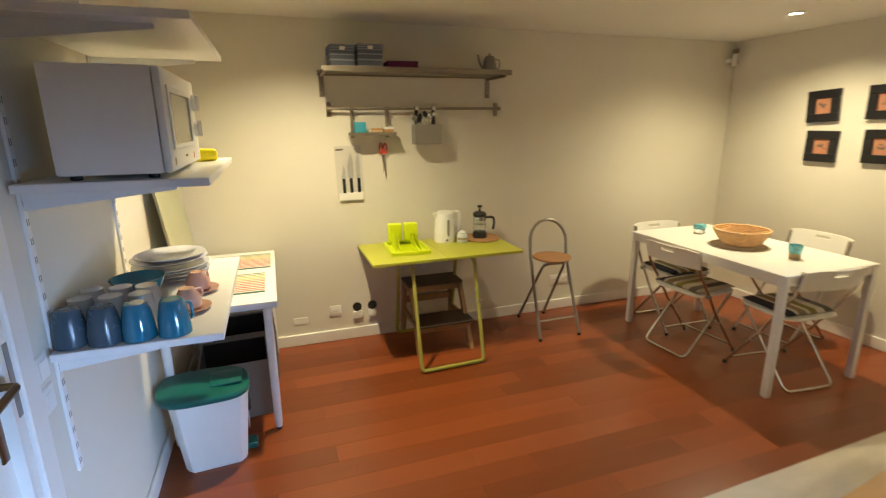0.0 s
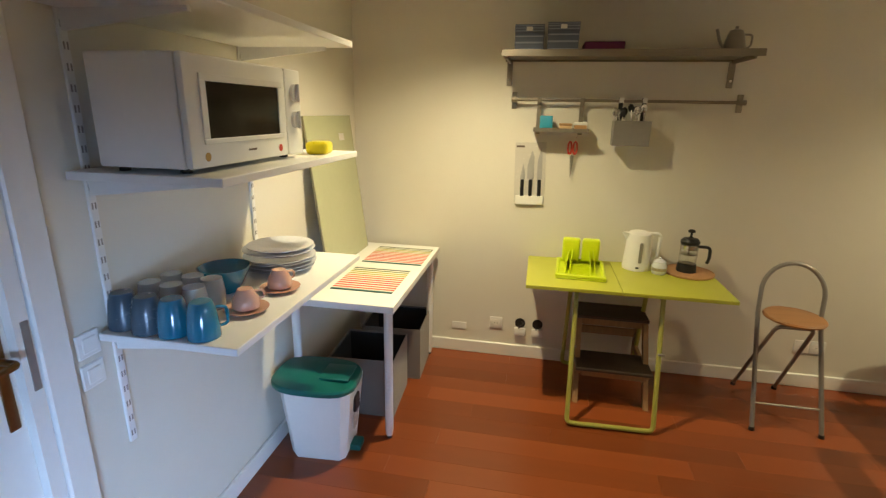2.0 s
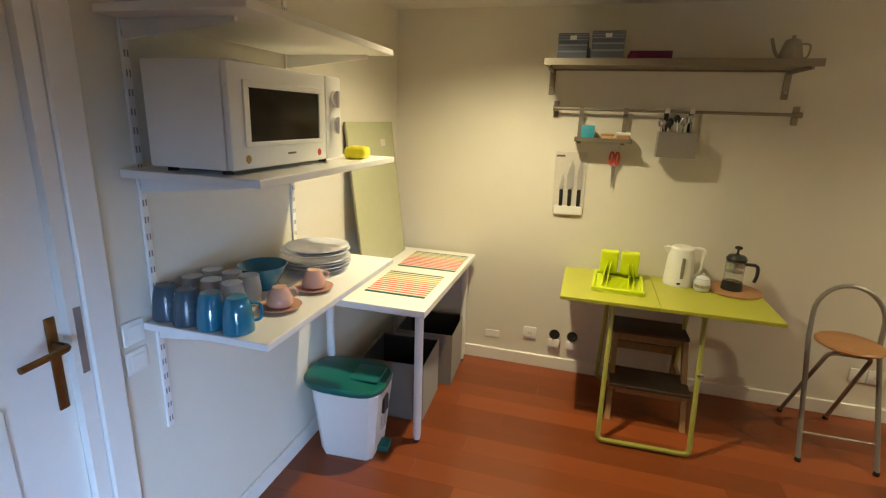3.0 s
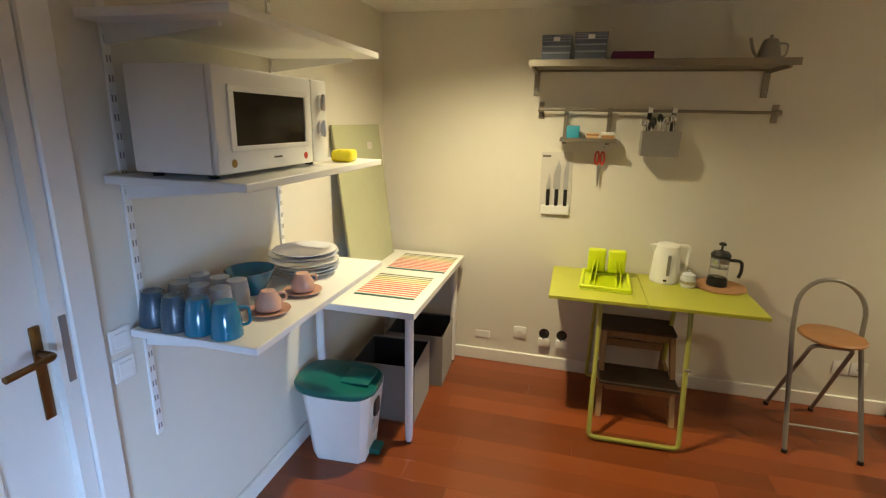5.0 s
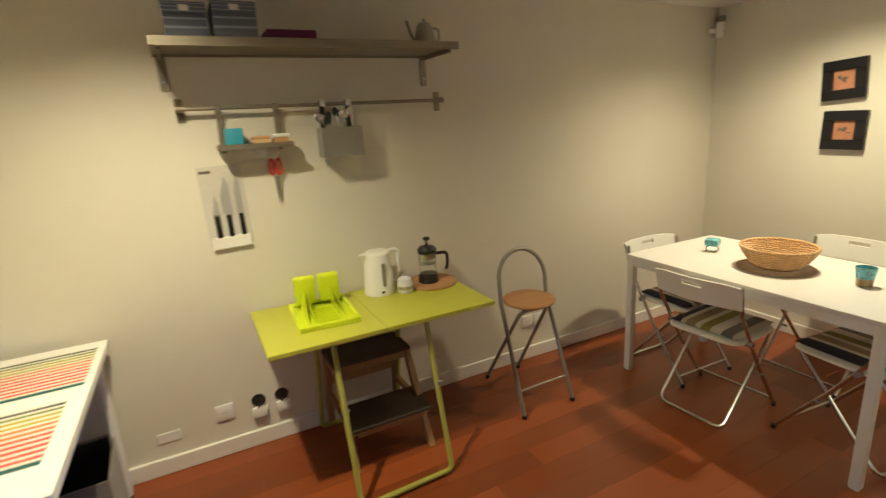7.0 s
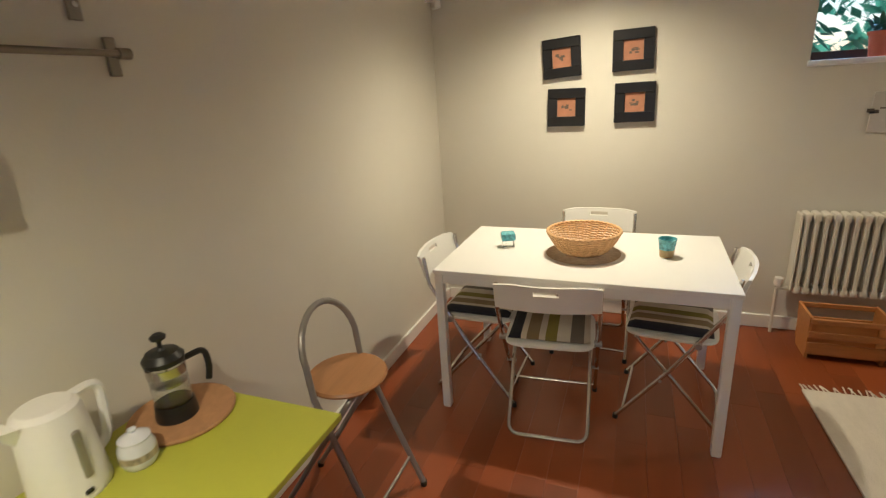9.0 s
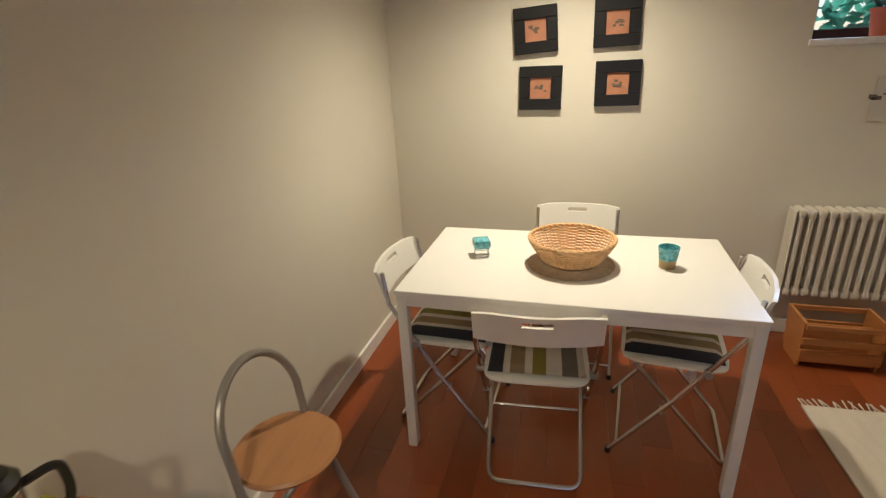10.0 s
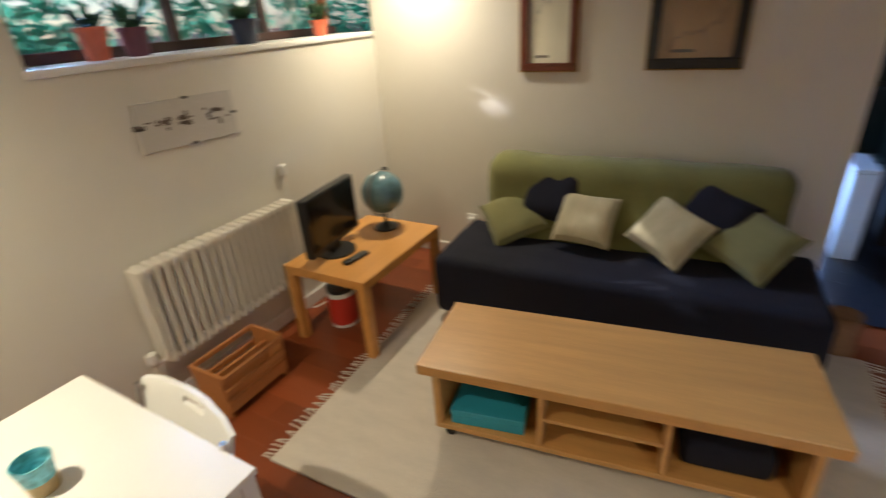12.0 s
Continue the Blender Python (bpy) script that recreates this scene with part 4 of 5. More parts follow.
# ---- dining ----
dt = thing("dining_table", "white laminate dining table with square metal legs", "table", pose(3.567, -1.070, 0, 0, 0, -0.8))
part("tabletop", box(B(), -0.375, -0.625, 0.722, 0.375, 0.625, 0.741, 0.002), WHITE, dt)
for x0, y0, x1, y1 in ((-0.365, -0.58, -0.345, 0.58), (0.345, -0.58, 0.365, 0.58), (-0.33, -0.615, 0.33, -0.595), (-0.33, 0.595, 0.33, 0.615)):
    part("apron", box(B(), x0, y0, 0.675, x1, y1, 0.7215), WHITE_METAL, dt)
for x in (-0.35, 0.35):
    for y in (-0.60, 0.60):
        lg = part("leg", box(B(), x - 0.02, y - 0.02, 0.006, x + 0.02, y + 0.02, 0.7215, 0.004, 2), WHITE_METAL, dt)
        part("glide", box(B(), x - 0.016, y - 0.016, 0, x + 0.016, y + 0.016, 0.006), PLASTIC, lg)


def folding_chair():
    """Faces +y, origin on the floor."""
    c = thing("folding_chair", "white folding chair with chrome tube frame and handle slot", "chair", group="chairs round the table")
    b = B()
    xs = [-0.215, -0.15, -0.05, 0, 0.05, 0.15, 0.215]
    zs = [0, 0.05, 0.082, 0.104, 0.125]
    grid = [[b.verts.new((x, -0.205 - 0.035 * (1 - (x / 0.215) ** 2) - 0.30 * z, 0.645 + z - (0.01 if z > 0.12 and abs(x) > 0.2 else 0))) for x in xs] for z in zs]
    for j in range(4):
        for k in range(6):
            if j == 2 and k in (2, 3):
                continue
            b.faces.new((grid[j][k], grid[j][k + 1], grid[j + 1][k + 1], grid[j + 1][k]))
    thick(b, (0, -0.014, 0))
    part("backrest", b, PLASTIC, c)
    b = B()
    rings = []
    for z, s in ((0.436, 0.96), (0.441, 1.0), (0.449, 1.0), (0.454, 0.96)):
        rings.append([b.verts.new((0.195 * s * math.copysign(abs(math.cos(a)) ** 0.35, math.cos(a)), 0.01 + 0.19 * s * math.copysign(abs(math.sin(a)) ** 0.35, math.sin(a)), z)) for a in [2 * math.pi * k / 32 for k in range(32)]])
    for p, q in zip(rings, rings[1:]):
        for k in range(32):
            b.faces.new((p[k], p[(k + 1) % 32], q[(k + 1) % 32], q[k]))
    b.faces.new(rings[0]); b.faces.new(rings[-1])
    part("seat", b, PLASTIC, c)
    for s in (-1, 1):
        part("back_post", tube(B(), [(0.208 * s, -0.225, 0.755), (0.208 * s, -0.205, 0.62), (0.205 * s, 0.0, 0.30), (0.203 * s, 0.215, 0.012)], 0.0095, 10), CHROME, c)
    part("front_stretcher", rod(B(), (-0.203, 0.185, 0.055), (0.203, 0.185, 0.055), 0.0075), CHROME, c)
    part("rear_leg_loop", tube(B(), bend([(-0.178, 0.15, 0.432), (-0.174, -0.215, 0.012), (0.174, -0.215, 0.012), (0.178, 0.15, 0.432)], 0.05), 0.0095, 10), CHROME, c)
    for s in (-1, 1):
        part("foot_cap", rod(B(), (0.203 * s, 0.215, 0), (0.203 * s, 0.212, 0.022), 0.0125), BLACK, c)
        part("pivot", rod(B(), (0.17 * s, 0.035, 0.245), (0.215 * s, 0.035, 0.245), 0.007), SILVER, c)
        part("seat_hinge", rod(B(), (0.19 * s, -0.10, 0.445), (0.222 * s, -0.10, 0.445), 0.014, n=14), SILVER, c)
    return c


def cushion(name, sx, sy, h, material, m, label, category, group="", power=0.3, pinch=0.6):
    """A stuffed square pad."""
    b = B()
    n = 14
    tops = []
    for side in (1, -1):
        g = []
        for j in range(n + 1):
            row = []
            for k in range(n + 1):
                u, v = -1 + 2 * k / n, -1 + 2 * j / n
                e = max(0.0, (1 - u ** 4) * (1 - v ** 4)) ** power
                x, y = u * sx * (1 - 0.06 * pinch * (1 - v * v)), v * sy * (1 - 0.06 * pinch * (1 - u * u))
                row.append((x, y, side * h * e + 0.006 * pinch * noise.noise(Vector((u * 2.3 + sx, v * 2.3, h * 9)))))
            g.append(row)
        tops.append(g)
    vs = [[[b.verts.new(p) for p in row] for row in g] for g in tops]
    for s in (0, 1):
        for j in range(n):
            for k in range(n):
                b.faces.new((vs[s][j][k], vs[s][j][k + 1], vs[s][j + 1][k + 1], vs[s][j + 1][k]))
    bmesh.ops.remove_doubles(b, verts=b.verts[:], dist=0.0008)
    return solid(name, b, material, label, category, m, group)


first = folding_chair()
CHAIRS = [(3.315, -0.965, -86), (4.075, -1.09, 89), (3.515, -0.58, 178), (3.53, -1.495, -6)]
for k, (x, y, a) in enumerate(CHAIRS):
    c = first if k == 0 else copy_thing(first, pose(x, y, 0, 0, 0, a))
    c.matrix_basis = pose(x, y, 0, 0, 0, a)
    cushion("seat_cushion", 0.175, 0.172, 0.016, CUSHION, pose(x, y, 0.470, 0, 0, a) @ Matrix.Translation((0, 0.015, 0)) @ pose(0, 0, 0, 0, 0, 180 if k == 2 else 0), "striped navy, beige and olive seat pad on a chair", "cushion", "seat pads", 0.12, 0.2)

# basket on a flat tan disc that stands for its shadow on the table
solid("basket_shadow_disc", lathe(B(), [(0, 0), (0.165, 0), (0.172, 0.003), (0.165, 0.006), (0, 0.006)], n=48), mat("shadow_tan", (0.42, 0.33, 0.24), 0.8, vary=0.3, scale=50), "round tan disc that stands for the basket's shadow", "mat", pose(3.555, -1.075, 0.7415))
bk = thing("basket", "round natural wicker bread basket", "basket", pose(3.565, -1.075, 0.748))
part("base", lathe(B(), [(0, 0.004), (0.10, 0.004), (0.104, 0.008), (0.10, 0.012), (0, 0.012)], n=36), WICKER, bk)
for k in range(17):
    h = 0.011 + 0.0053 * k
    wave = lambda a: r + 0.0055 * math.cos(12 * a + math.pi * (k % 2))
    r = 0.102 + 0.062 * (k / 16) ** 0.75
    pts = [(wave(a) * math.cos(a), wave(a) * math.sin(a), h) for a in [2 * math.pi * j / 108 for j in range(108)]]
    part("weave", tube(B(), pts, 0.0036, 5, True), WICKER, bk)
for k in range(24):
    a = 2 * math.pi * k / 24
    part("stake", tube(B(), [(0.100 * math.cos(a), 0.100 * math.sin(a), 0.008), (0.138 * math.cos(a), 0.138 * math.sin(a), 0.045), (0.163 * math.cos(a), 0.163 * math.sin(a), 0.10)], 0.0028, 5), WICKER, bk)
part("rim", tube(B(), [((0.167 + 0.002 * math.sin(40 * a)) * math.cos(a), (0.167 + 0.002 * math.sin(40 * a)) * math.sin(a), 0.104 + 0.002 * math.cos(40 * a)) for a in [2 * math.pi * j / 160 for j in range(160)]], 0.0068, 6, True), WICKER, bk)
for x, y, flare in ((3.60, -0.70, 0), (3.58, -1.44, 1)):
    t = thing("candle_glass", "turquoise mosaic candle glass with a sandy base", "candle holder", pose(x, y, 0.7415, 0, 0, 20), "candle glasses on the table")
    if flare:
        part("glass_foot", lathe(B(), [(0, 0), (0.030, 0), (0.033, 0.035), (0, 0.035)]), AMBER, t, "sand filled base")
        part("glass_cup", lathe(B(), [(0.033, 0.035), (0.040, 0.085), (0.037, 0.085), (0.030, 0.038), (0, 0.036)]), TURQ, t)
    else:
        part("glass_foot", box(B(), -0.03, -0.03, 0, 0.03, 0.03, 0.035, 0.004), GLASS, t)
        part("glass_cup", box(B(), -0.036, -0.036, 0.0355, 0.036, 0.036, 0.075, 0.010, 2), TURQ, t)

# ---- east wall: pictures, print, radiator ----
def square_picture(y, z, tilt, k):
    t = thing("framed_picture", "small orange print in a wide black frame", "picture", Matrix.Translation((W, y, z)) @ pose(0, 0, 0, tilt, 0, 0), "four square pictures")
    b = B()
    o, i = 0.113, 0.055
    for y0, z0, y1, z1 in ((-o, i, o, o), (-o, -o, o, -i), (-o, -i, -i, i), (i, -i, o, i)):
        box(b, -0.030, y0, z0, -0.0005, y1, z1, 0.003)
    part("frame", b, FRAMEBLACK, t)
    part("print", box(B(), -0.016, -0.0548, -0.0548, -0.006, 0.0548, 0.0548), TERRA, t, "faded orange print")
    b = B()
    r = random.Random(k)
    for j in range(7):
        y0, z0 = r.uniform(-0.035, 0.02), r.uniform(-0.02, 0.01)
        box(b, -0.0172 - 0.0002 * j, y0, z0, -0.016, y0 + r.uniform(0.008, 0.025), z0 + r.uniform(0.004, 0.016))
    tagged(part("drawing", b, INK, t, "small dark drawing"), kind="stuff")


for k, (y, z, a) in enumerate(((-0.835, 1.660, -3.5), (-1.240, 1.674, -1), (-0.867, 1.370, 0.5), (-1.262, 1.382, -0.5))):
    square_picture(y, z, a, k)
pr = thing("wall_print", "frameless print with three small dark sketches", "print", Matrix.Translation((W, -2.655, 1.270)) @ pose(0, 0, 0, 1.5, 0, 0))
part("sheet", box(B(), -0.008, -0.245, -0.102, -0.002, 0.245, 0.102, 0.001), PRINT, pr)
r = random.Random(11)
for cy in (0.14, -0.01, -0.16):
    b = B()
    for j in range(10):
        y0, z0 = cy + r.gauss(0, 0.028), r.gauss(0.0, 0.018)
        box(b, -0.0092 - 0.0001 * j, y0, z0, -0.008, y0 + r.uniform(0.01, 0.035), z0 + r.uniform(0.006, 0.025))
    tagged(part("sketch", b, INK, pr), kind="stuff")
for y, z in ((0.24, 0), (-0.24, 0), (0, 0.10), (0, -0.10)):
    part("clip", box(B(), -0.012, y - 0.012, z - 0.006, -0.0005, y + 0.012, z + 0.006, 0.002), BLACK, pr)
rd = thing("radiator", "cream column radiator under the window", "radiator", pose(W - 0.065, -0.107, -0.04))
for k in range(20):
    y = -2.087 - 0.0450 * k
    b = B()
    for x in (-0.038, 0.0, 0.038):
        rod(b, (x, y, 0.35), (x, y, 0.755), 0.0115, n=8)
    box(b, -0.050, y - 0.0175, 0.745, 0.050, y + 0.0175, 0.795, 0.012, 2)
    rod(b, (0.0, y - 0.024, 0.335), (0.0, y + 0.024, 0.335), 0.014, n=8)
    rod(b, (0.0, y - 0.024, 0.77), (0.0, y + 0.024, 0.77), 0.014, n=8)
    box(b, -0.050, y - 0.0175, 0.315, 0.050, y + 0.0175, 0.36, 0.012, 2)
    part("column", b, IRON, rd)
part("end_plate", box(B(), -0.048, -2.064, 0.33, 0.048, -2.05, 0.79, 0.006), IRON, rd)
b = rod(B(), (0, -2.05, 0.335), (0, -2.0, 0.335), 0.014)
rod(b, (0, -2.0, 0.335), (0, -2.0, 0.04), 0.009)
part("pipe", b, IRON, rd)
part("valve", lathe(B(), [(0, 0), (0.02, 0), (0.024, 0.01), (0.022, 0.05), (0, 0.055)], -0.0, -2.005, 0.345, 16), PLASTIC, rd)
b = B()
for y in (-2.2, -2.82):
    rod(b, (0.0, y, 0.77), (0.0645, y, 0.77), 0.008)
part("wall_hook", b, SILVER, rd)

# slatted crate
cr = thing("magazine_crate", "slatted reddish pine crate on the floor", "crate", pose(4.245, -2.385, 0))
for s in (-1, 1):
    b = B()
    vs = [b.verts.new(v) for v in ((-0.085, 0.160 * s, 0), (0.085, 0.160 * s, 0), (0.11, 0.170 * s, 0.255), (-0.11, 0.170 * s, 0.255))]
    b.faces.new(vs)
    thick(b, (0, 0.014 * s, 0))
    part("end_panel", b, PINE, cr)
for sx in (-1, 1):
    for z, hz in ((0.070, 0.033), (0.152, 0.018), (0.236, 0.014)):
        x = sx * (0.085 + 0.025 * z / 0.255 + 0.004)
        part("slat", box(B(), x - 0.006, -0.178, z - hz, x + 0.006, 0.178, z + hz, 0.003), PINE, cr)
part("bottom", box(B(), -0.08, -0.158, 0.02, 0.08, 0.158, 0.03), PINE, cr)
part("divider", box(B(), -0.006, -0.158, 0.0305, 0.006, 0.158, 0.20), PINE, cr)

# ---- television corner ----
tv = thing("tv_table", "honey birch low square-legged table", "table", pose(4.062, -3.215, 0, 0, 0, 0))
part("tabletop", box(B(), -0.268, -0.378, 0.42, 0.268, 0.378, 0.470, 0.002), BIRCH_TV, tv)
for x in (-0.243, 0.243):
    for y in (-0.353, 0.353):
        part("leg", box(B(), x - 0.025, y - 0.025, 0, x + 0.025, y + 0.025, 0.4198, 0.002), BIRCH_TV, tv)
ts = thing("television", "small black flat television on a foot", "television", pose(4.165, -3.085, 0.4705, 0, 0, 8))
part("screen_case", box(B(), -0.02, -0.235, 0.055, 0.03, 0.235, 0.375, 0.008, 2), BLACK, ts)
part("screen", box(B(), -0.0215, -0.215, 0.085, -0.0195, 0.215, 0.358), DARKGLASS, ts, "dark glossy screen")
part("neck", box(B(), -0.005, -0.05, 0.012, 0.025, 0.05, 0.07, 0.004), BLACK, ts)
part("foot_plate", lathe(B(), [(0, 0), (0.11, 0), (0.108, 0.010), (0.03, 0.016), (0, 0.016)], 0.0, 0, 0, 32), BLACK, ts)
rm = thing("remote_control", "black remote control on the table", "remote", pose(3.995, -3.04, 0.4705, 0, 0, 82))
part("remote_body", box(B(), -0.08, -0.022, 0, 0.08, 0.022, 0.018, 0.005, 2), BLACK, rm)
b = B()
for j in range(5):
    for k in range(3):
        box(b, -0.06 + 0.022 * j, -0.013 + 0.011 * k, 0.0178, -0.052 + 0.022 * j, -0.007 + 0.011 * k, 0.020)
part("buttons", b, SILVER, rm)
gl = thing("globe", "blue-grey desk globe on a dark round foot", "globe", pose(4.088, -3.465, 0.4705))
part("foot", lathe(B(), [(0, 0), (0.075, 0), (0.076, 0.008), (0.03, 0.022), (0.010, 0.04), (0.009, 0.085), (0, 0.085)]), BLACK, gl)
b = B()
bmesh.ops.create_uvsphere(b, u_segments=36, v_segments=24, radius=0.125, matrix=Matrix.Translation((0, 0, 0.225)))
part("sphere", b, OCEAN, gl, "printed map sphere")
part("meridian_arc", tube(B(), [(0, 0.137 * math.cos(a), 0.225 + 0.137 * math.sin(a)) for a in [math.radians(-90 + 200 * k / 24) for k in range(25)]], 0.005), SILVER, gl)
part("pole_cap", rod(B(), (0, -0.045, 0.348), (0, -0.05, 0.366), 0.02, 0.014), BLACK, gl)
pl = thing("pail", "red and white tin with a dark lid under the table", "tin", pose(4.185, -3.075, 0))
part("tin_body", lathe(B(), [(0, 0.02), (0.082, 0.02), (0.085, 0.20), (0, 0.20)]), RED, pl)
part("band", lathe(B(), [(0, 0), (0.080, 0), (0.083, 0.02), (0, 0.02)]), PLASTIC, pl)
part("band", lathe(B(), [(0, 0.2), (0.086, 0.2), (0.087, 0.225), (0, 0.225)]), PLASTIC, pl)
part("lid", lathe(B(), [(0, 0.225), (0.08, 0.225), (0.08, 0.25), (0, 0.26)]), BLACK, pl)
ps = thing("power_strip", "white plugs and cables low by the wall", "socket", pose(W - 0.02, -3.05, 0.30))
part("plate", box(B(), -0.012, -0.08, -0.04, 0.0195, 0.08, 0.04, 0.004), PLASTIC, ps)
part("plug", rod(B(), (-0.012, 0.03, 0), (-0.05, 0.03, 0), 0.02), PLASTIC, ps)
part("cable", tube(B(), bend([(-0.05, 0.03, 0), (-0.08, 0.03, -0.02), (-0.07, 0.0, -0.26), (-0.10, -0.3, -0.29)], 0.03), 0.004), PLASTIC, ps)
an = thing("phone_socket", "small white aerial box on the wall with a cable", "socket", pose(W, -3.12, 0.90))
part("plate", box(B(), -0.025, -0.02, -0.03, -0.0005, 0.02, 0.03, 0.004), PLASTIC, an)
part("cable", tube(B(), bend([(-0.015, 0, -0.03), (-0.02, 0.01, -0.2), (-0.02, 0.0, -0.42)], 0.05), 0.003), PLASTIC, an)

sp = thing("wall_plug", "white plug in a socket beside the sofa", "socket", pose(3.83, S, 0.30))
part("plate", box(B(), -0.04, 0.0005, -0.04, 0.04, 0.012, 0.04, 0.005, 2), PLASTIC, sp)
part("plug", rod(B(), (0, 0.012, 0), (0, 0.055, 0), 0.02), PLASTIC, sp)

# ---- rug, coffee table ----
RUGM = pose(2.71, -2.955, 0.0005, 0, 0, 2)
b = B()
NX, NY = 60, 44
g = [[b.verts.new((-1.13 + 2.26 * k / NX, -0.80 + 1.60 * j / NY, 0.009 + 0.002 * noise.noise(Vector((k * 0.4, j * 0.4, 0))))) for k in range(NX + 1)] for j in range(NY + 1)]
for j in range(NY):
    for k in range(NX):
        b.faces.new((g[j][k], g[j][k + 1], g[j + 1][k + 1], g[j + 1][k]))
edge = [e for e in b.edges if e.is_boundary]
ex = bmesh.ops.extrude_edge_only(b, edges=edge)["geom"]
for v in ex:
    if isinstance(v, bmesh.types.BMVert):
        v.co.z = 0.0
rg = thing("rug", "ivory woven wool rug with knotted fringe", "rug", RUGM)
part("woven_field", b, RUG, rg)
rng = random.Random(5)
b = B()
for sx in (-1, 1):
    for k in range(74):
        y = -0.79 + 1.58 * k / 73
        y2 = y + rng.uniform(-0.02, 0.02)
        e = rng.uniform(0.045, 0.07)
        rod(b, (sx * 1.127, y, 0.006), (sx * (1.13 + e), y2, 0.003), 0.0028, 0.004, 6)
tagged(part("fringe", b, RUG, rg), kind="stuff")

ct = thing("coffee_table", "low birch veneer coffee table with open compartments", "table", pose(2.617, -2.832, 0.0105, 0, 0, 8))
L, D = 0.715, 0.240
part("tabletop", box(B(), -L, -D, 0.338, L, D, 0.386, 0.003), BIRCH, ct)
part("bottom_board", box(B(), -L + 0.055, -D + 0.02, 0.055, L - 0.055, D - 0.02, 0.08, 0.002), BIRCH, ct)
for x in (-L + 0.055, L - 0.085):
    part("side_panel", box(B(), x, -D + 0.02, 0.0802, x + 0.03, D - 0.02, 0.3378, 0.002), BIRCH, ct)
for x in (-0.225, 0.215):
    part("partition", box(B(), x, -D + 0.03, 0.0802, x + 0.022, D - 0.022, 0.3378, 0.002), BIRCH, ct)
part("inner_shelf", box(B(), -0.2028, -D + 0.03, 0.20, 0.2148, D - 0.03, 0.216, 0.002), BIRCH, ct)
part("back_panel", box(B(), -L + 0.086, -D + 0.021, 0.0802, L - 0.086, -D + 0.029, 0.3378), BIRCH, ct)
for x in (-L + 0.11, L - 0.11):
    for y in (-D + 0.06, D - 0.06):
        cs = part("caster", box(B(), x - 0.018, y - 0.012, 0.025, x + 0.018, y + 0.012, 0.0548), BLACK, ct)
        part("wheel", rod(B(), (x, y - 0.016, 0.021), (x, y + 0.016, 0.021), 0.021, n=18), BLACK, cs)
tb = thing("letter_box", "flat turquoise cardboard box in the coffee table", "box", pose(2.617, -2.832, 0.0912, 0, 0, 8) @ pose(0.45, 0.095, 0, 0, 0, 3))
part("box_body", box(B(), -0.15, -0.10, 0, 0.15, 0.10, 0.045, 0.002), TEALBOX, tb)
part("box_lid", box(B(), -0.152, -0.102, 0.0455, 0.152, 0.102, 0.072, 0.002), TEALBOX, tb)
solid("folded_cloth", box(B(), -0.15, -0.14, 0, 0.15, 0.14, 0.12, 0.03, 3), NAVY, "dark folded cloth in the coffee table", "cloth", pose(2.617, -2.832, 0.0912, 0, 0, 8) @ pose(-0.42, 0.015, 0))

# ---- sofa ----
sf = thing("sofa_bed", "sofa bed under a navy sheet with an olive throw", "sofa", pose(2.80, S + 0.045, 0, 0, 0, 3))
def soft_box(x0, y0, z0, x1, y1, z1, bev, wob, nx=22, ny=10):
    b = B()
    box(b, x0, y0, z0, x1, y1, z1, bev, 4)
    bmesh.ops.subdivide_edges(b, edges=[e for e in b.edges if e.calc_length() > 0.25], cuts=nx, use_grid_fill=True)
    for v in b.verts:
        p = v.co * 3.1
        v.co += v.normal * wob * (noise.noise(p) + 0.5 * noise.noise(p * 2.7))
    return b
part("base", box(B(), -0.80, 0.15, 0.03, 0.80, 0.66, 0.20, 0.02), FABRIC_IN, sf)
part("mattress_sheet", soft_box(-0.925, 0.12, 0.055, 0.925, 0.74, 0.415, 0.05, 0.012), NAVY, sf, "navy cotton sheet hanging over the mattress")
b = soft_box(-0.765, 0.03, 0.30, 0.765, 0.25, 0.85, 0.075, 0.018)
for v in b.verts:
    v.co.y -= 0.0 + (v.co.z - 0.8) * 0.22 * (1 if v.co.y > 0.1 else 0.2)
part("back_throw", b, OLIVE, sf, "olive green throw over the backrest")
def pillow(x, y, z, lean, turn, spin, half, m, lab):
    """A square cushion that leans back by lean degrees, turned about the upright and spun in its own plane."""
    cushion("cushion", half, half * 0.92, 0.060, m, pose(x, y, z, lean, 0, turn) @ pose(0, 0, 0, 0, 0, spin), lab, "cushion", "sofa cushions", 0.42, 1.0)


pillow(3.365, -3.73, 0.535, -42, 12, 28, 0.165, OLIVE2, "olive cotton cushion on the sofa")
pillow(3.155, -3.825, 0.665, -64, 4, -8, 0.175, NAVY, "navy cotton cushion on the sofa")
pillow(2.95, -3.73, 0.575, -50, 0, -3, 0.158, IVORY, "ivory textured cushion on the sofa")
pillow(2.53, -3.71, 0.575, -46, -8, -26, 0.160, IVORY, "ivory textured cushion on the sofa")
pillow(2.345, -3.82, 0.635, -62, -6, -24, 0.160, NAVY, "navy cotton cushion on the sofa")
pillow(2.17, -3.73, 0.56, -44, -14, -24, 0.168, OLIVE2, "olive cotton cushion on the sofa")
solid("wooden_log", lathe(B(), [(0, 0), (0.075, 0.0), (0.078, 0.02), (0.07, 0.11), (0.072, 0.21), (0, 0.215)], n=18), mat("rough_bark_wood", (0.28, 0.15, 0.07), 0.8, vary=0.4, bump=0.6), "rough pale wooden block beside the sofa", "wood block", pose(1.72, -3.86, 0.0))


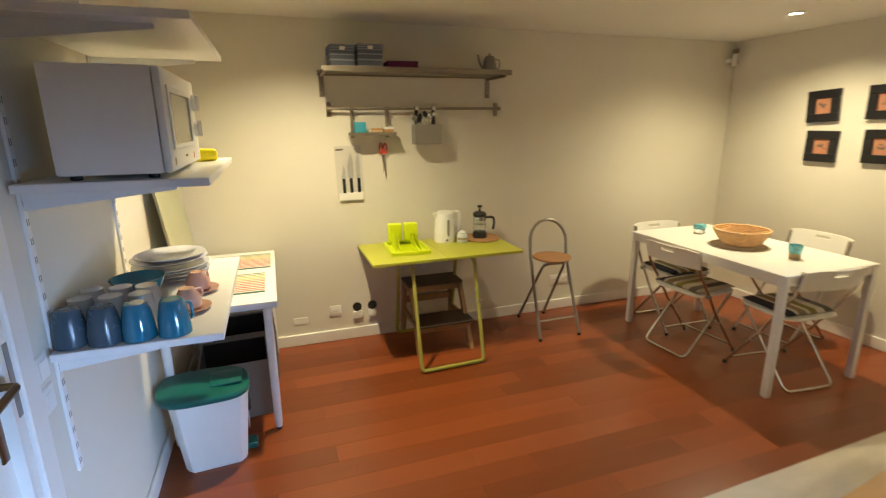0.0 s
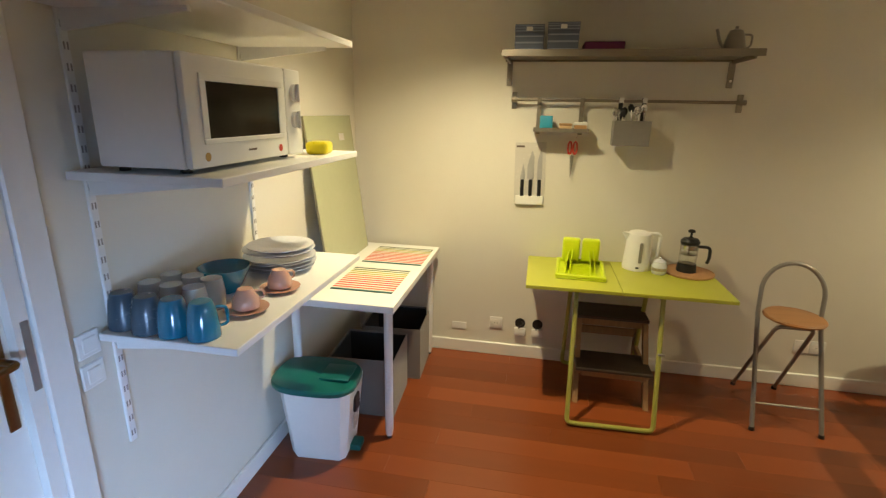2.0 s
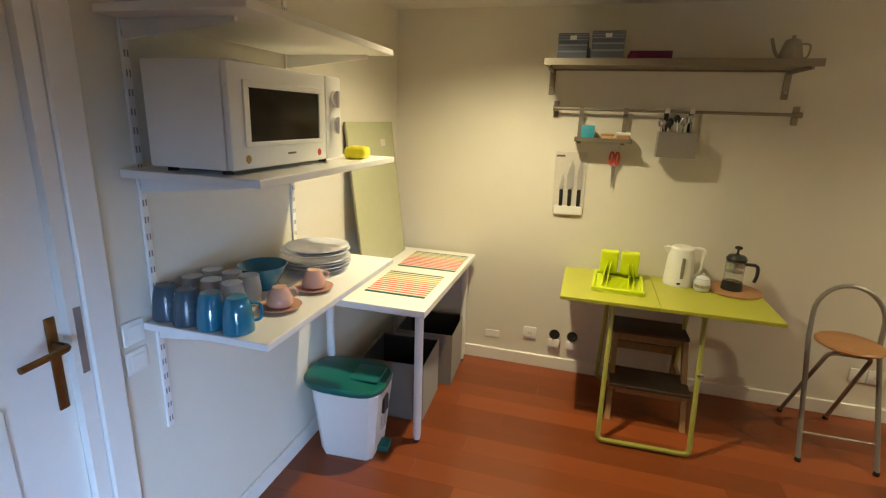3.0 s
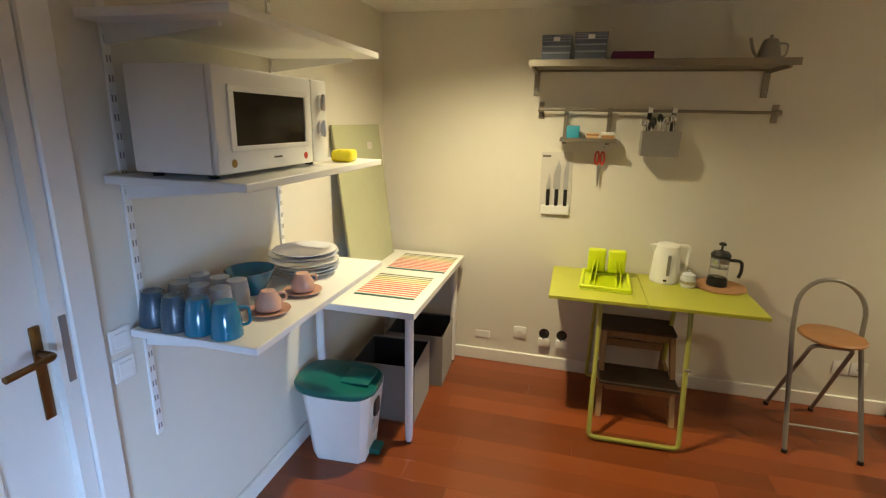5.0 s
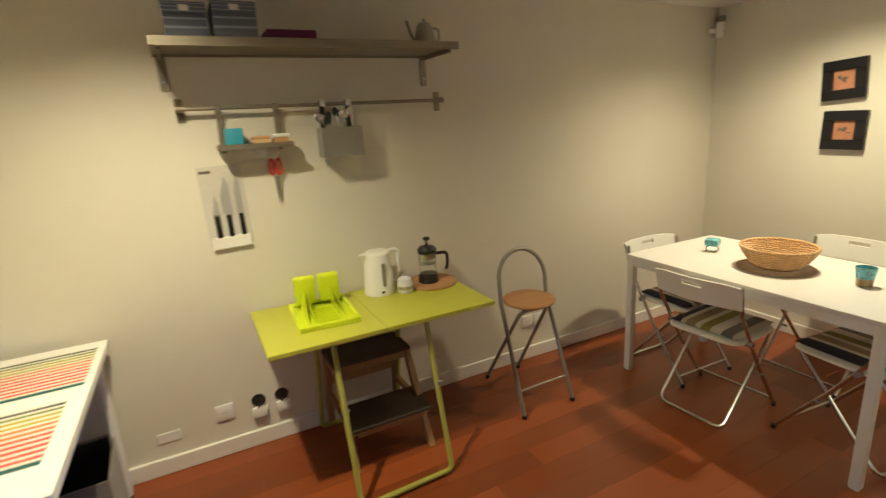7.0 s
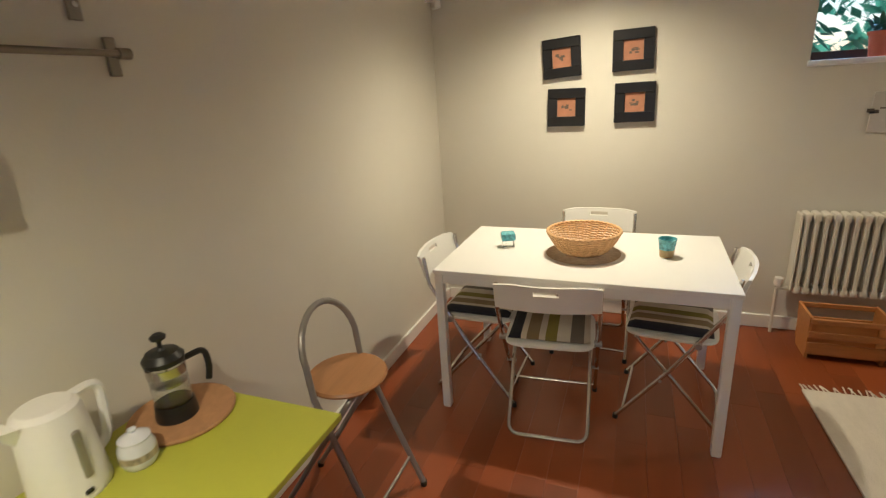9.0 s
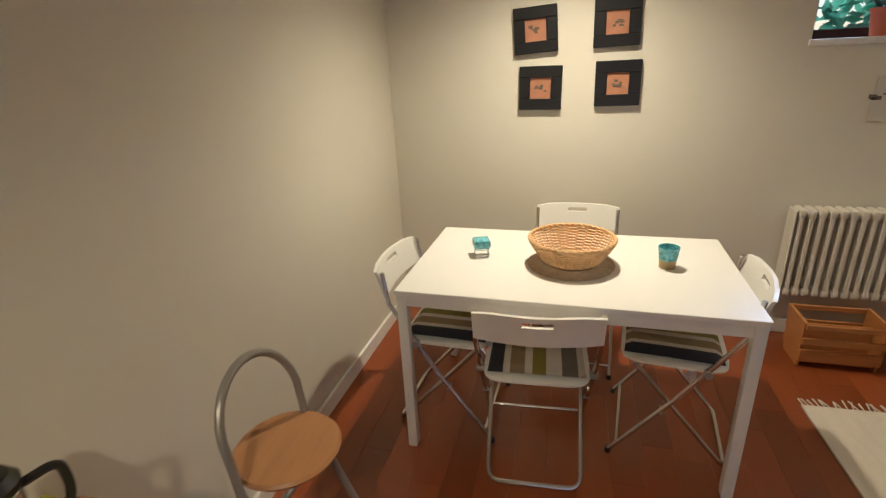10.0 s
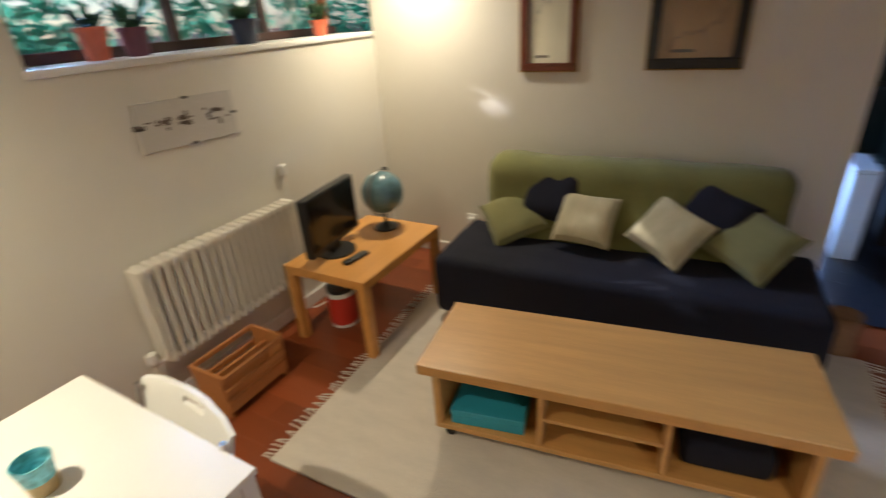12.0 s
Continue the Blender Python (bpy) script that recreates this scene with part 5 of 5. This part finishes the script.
# framed maps over the sofa
def framed(x0, x1, z0, z1, w, fm, pm, lab, seed):
    t = thing("framed_map", lab, "picture", pose((x0 + x1) / 2, S, z0))
    hw, h = (x1 - x0) / 2, z1 - z0
    b = B()
    for a0, c0, a1, c1 in ((-hw, 0, hw, w), (-hw, h - w, hw, h), (-hw, w, -hw + w, h - w), (hw - w, w, hw, h - w)):
        box(b, a0, 0.0005, c0, a1, 0.024, c1, 0.004)
    part("frame", b, fm, t)
    b = B()
    e = w - 0.010
    for a0, c0, a1, c1 in ((-hw + e, e, hw - e, w + 0.004), (-hw + e, h - w - 0.004, hw - e, h - e), (-hw + e, w + 0.004, -hw + w + 0.004, h - w - 0.004), (hw - w - 0.004, w + 0.004, hw - e, h - w - 0.004)):
        box(b, a0, 0.016, c0, a1, 0.027, c1, 0.002)
    part("inner_rim", b, fm, t)
    b = B()
    for a0, c0, a1, c1 in ((-hw - 0.007, -0.007, hw + 0.007, -0.0005), (-hw - 0.007, h + 0.0005, hw + 0.007, h + 0.007), (-hw - 0.007, 0, -hw - 0.0005, h), (hw + 0.0005, 0, hw + 0.007, h)):
        box(b, a0, 0.0005, c0, a1, 0.020, c1, 0.002)
    part("outer_rim", b, GILT, t, "thin gilt edge")
    part("sheet", box(B(), -hw + w, 0.004, w, hw - w, 0.010, h - w), pm, t)
    r = random.Random(seed)
    b = B()
    x, z = -hw * 0.5, h * 0.7
    for k in range(16):
        x2, z2 = x + r.uniform(-0.01, 0.05) * hw * 3, z + r.uniform(-0.035, 0.025)
        x2, z2 = max(-hw + w + 0.02, min(hw - w - 0.02, x2)), max(w + 0.03, min(h - w - 0.03, z2))
        tube(b, [(x, 0.0103, z), (x2, 0.0103, z2)], 0.0024, 5)
        x, z = x2, z2
    box(b, hw * 0.0, 0.010, w + 0.03, hw * 0.5, 0.0106, w + 0.045)
    part("map_lines", b, INK, t)
    part("glazing", box(B(), -hw + w, 0.0125, w, hw - w, 0.014, h - w), GLASS, t).visible_shadow = False


framed(3.142, 3.466, 1.292, 1.85, 0.038, MAHOGANY, PAPER, "upright old map in a mahogany frame", 2)
framed(2.347, 2.778, 1.297, 1.675, 0.046, FRAMEBLACK, PAPER2, "old tan map in a black and gilt frame", 4)

# corner sensor
sn = thing("alarm_sensor", "small white alarm sensor in the ceiling corner", "sensor", Matrix.Translation((W - 0.055, -0.055, 2.055)) @ pose(0, 0, 0, 0, 0, 45))
part("sensor_case", box(B(), -0.035, -0.02, -0.045, 0.035, 0.022, 0.06, 0.006, 2), PLASTIC, sn)
part("lens", box(B(), -0.025, -0.024, -0.025, 0.025, -0.0195, 0.012, 0.003), FABRIC, sn, "grey lens")
part("bracket", box(B(), -0.012, 0.021, -0.01, 0.012, 0.07, 0.02), PLASTIC, sn)
part("top_cap", box(B(), -0.037, -0.026, 0.0605, 0.037, 0.024, 0.098, 0.004), FABRIC, sn, "dark grey top cap")

# ---- hall beyond the opening ----
hc = thing("hall_cabinet", "narrow white cabinet standing in the hall", "cabinet", pose(1.565, -5.15, 0.006))
part("carcass", box(B(), -0.065, -0.2, 0, 0.065, 0.2, 0.60, 0.004), WHITE, hc)
part("cabinet_door", box(B(), -0.058, 0.2005, 0.05, 0.058, 0.216, 0.58, 0.003), WHITE, hc)
# chest and bookcase are added dark masses that keep the hall view dim
solid("dark_chest", box(B(), -0.4, -0.2, 0, 0.4, 0.2, 0.5, 0.012), FABRIC_IN, "dark low chest added to fill the dark hall view", "chest", pose(0.95, -5.45, 0.006))
bc = thing("hall_bookcase", "tall green-black bookcase added to darken the far hall wall", "bookcase", pose(1.0, HALL + 0.2, 0.006))
HG = mat("dark_green_lacquer", (0.012, 0.03, 0.032), 0.35)
part("back_board", box(B(), -0.95, -0.18, 0, 0.95, -0.16, 2.05), HG, bc)
for x in (-0.95, -0.02, 0.92):
    part("upright", box(B(), x, -0.159, 0, x + 0.03, 0.15, 2.05, 0.002), HG, bc)
for z in (0.08, 0.75, 1.25, 1.65, 2.02):
    part("shelf", box(B(), -0.919, -0.159, z, 0.919, 0.148, z + 0.025, 0.002), HG, bc)

# ---- floor boards ----
floor = structure("floor", box(B(), 0.0, S - T, -0.0118, W, 0.0, -0.009), JOINT, "reddish hardwood plank floor", "floor")
rng = random.Random(21)
PW = 0.127
shared = {}
for j in range(36):
    y1 = -0.001 - PW * j
    y0 = max(y1 - PW + 0.0005, S - T)
    x = -rng.uniform(0.1, 1.2)
    while x < W:
        n = rng.choice((0.9, 1.05, 1.2, 1.35))
        a, c = max(x, 0.001), min(x + n - 0.0005, W - 0.001)
        x += n
        if c - a < 0.03:
            continue
        key = (round(c - a, 3), round(y1 - y0, 3))
        if key not in shared:
            b = box(B(), 0, 0, -0.009, c - a, y1 - y0, 0.0, 0.0004)
            shared[key] = mesh("plank", b, PLANK, False)
        ob = new("plank", shared[key])
        ob.parent = floor
        ob.location = (a, y0, rng.uniform(-0.0003, 0))
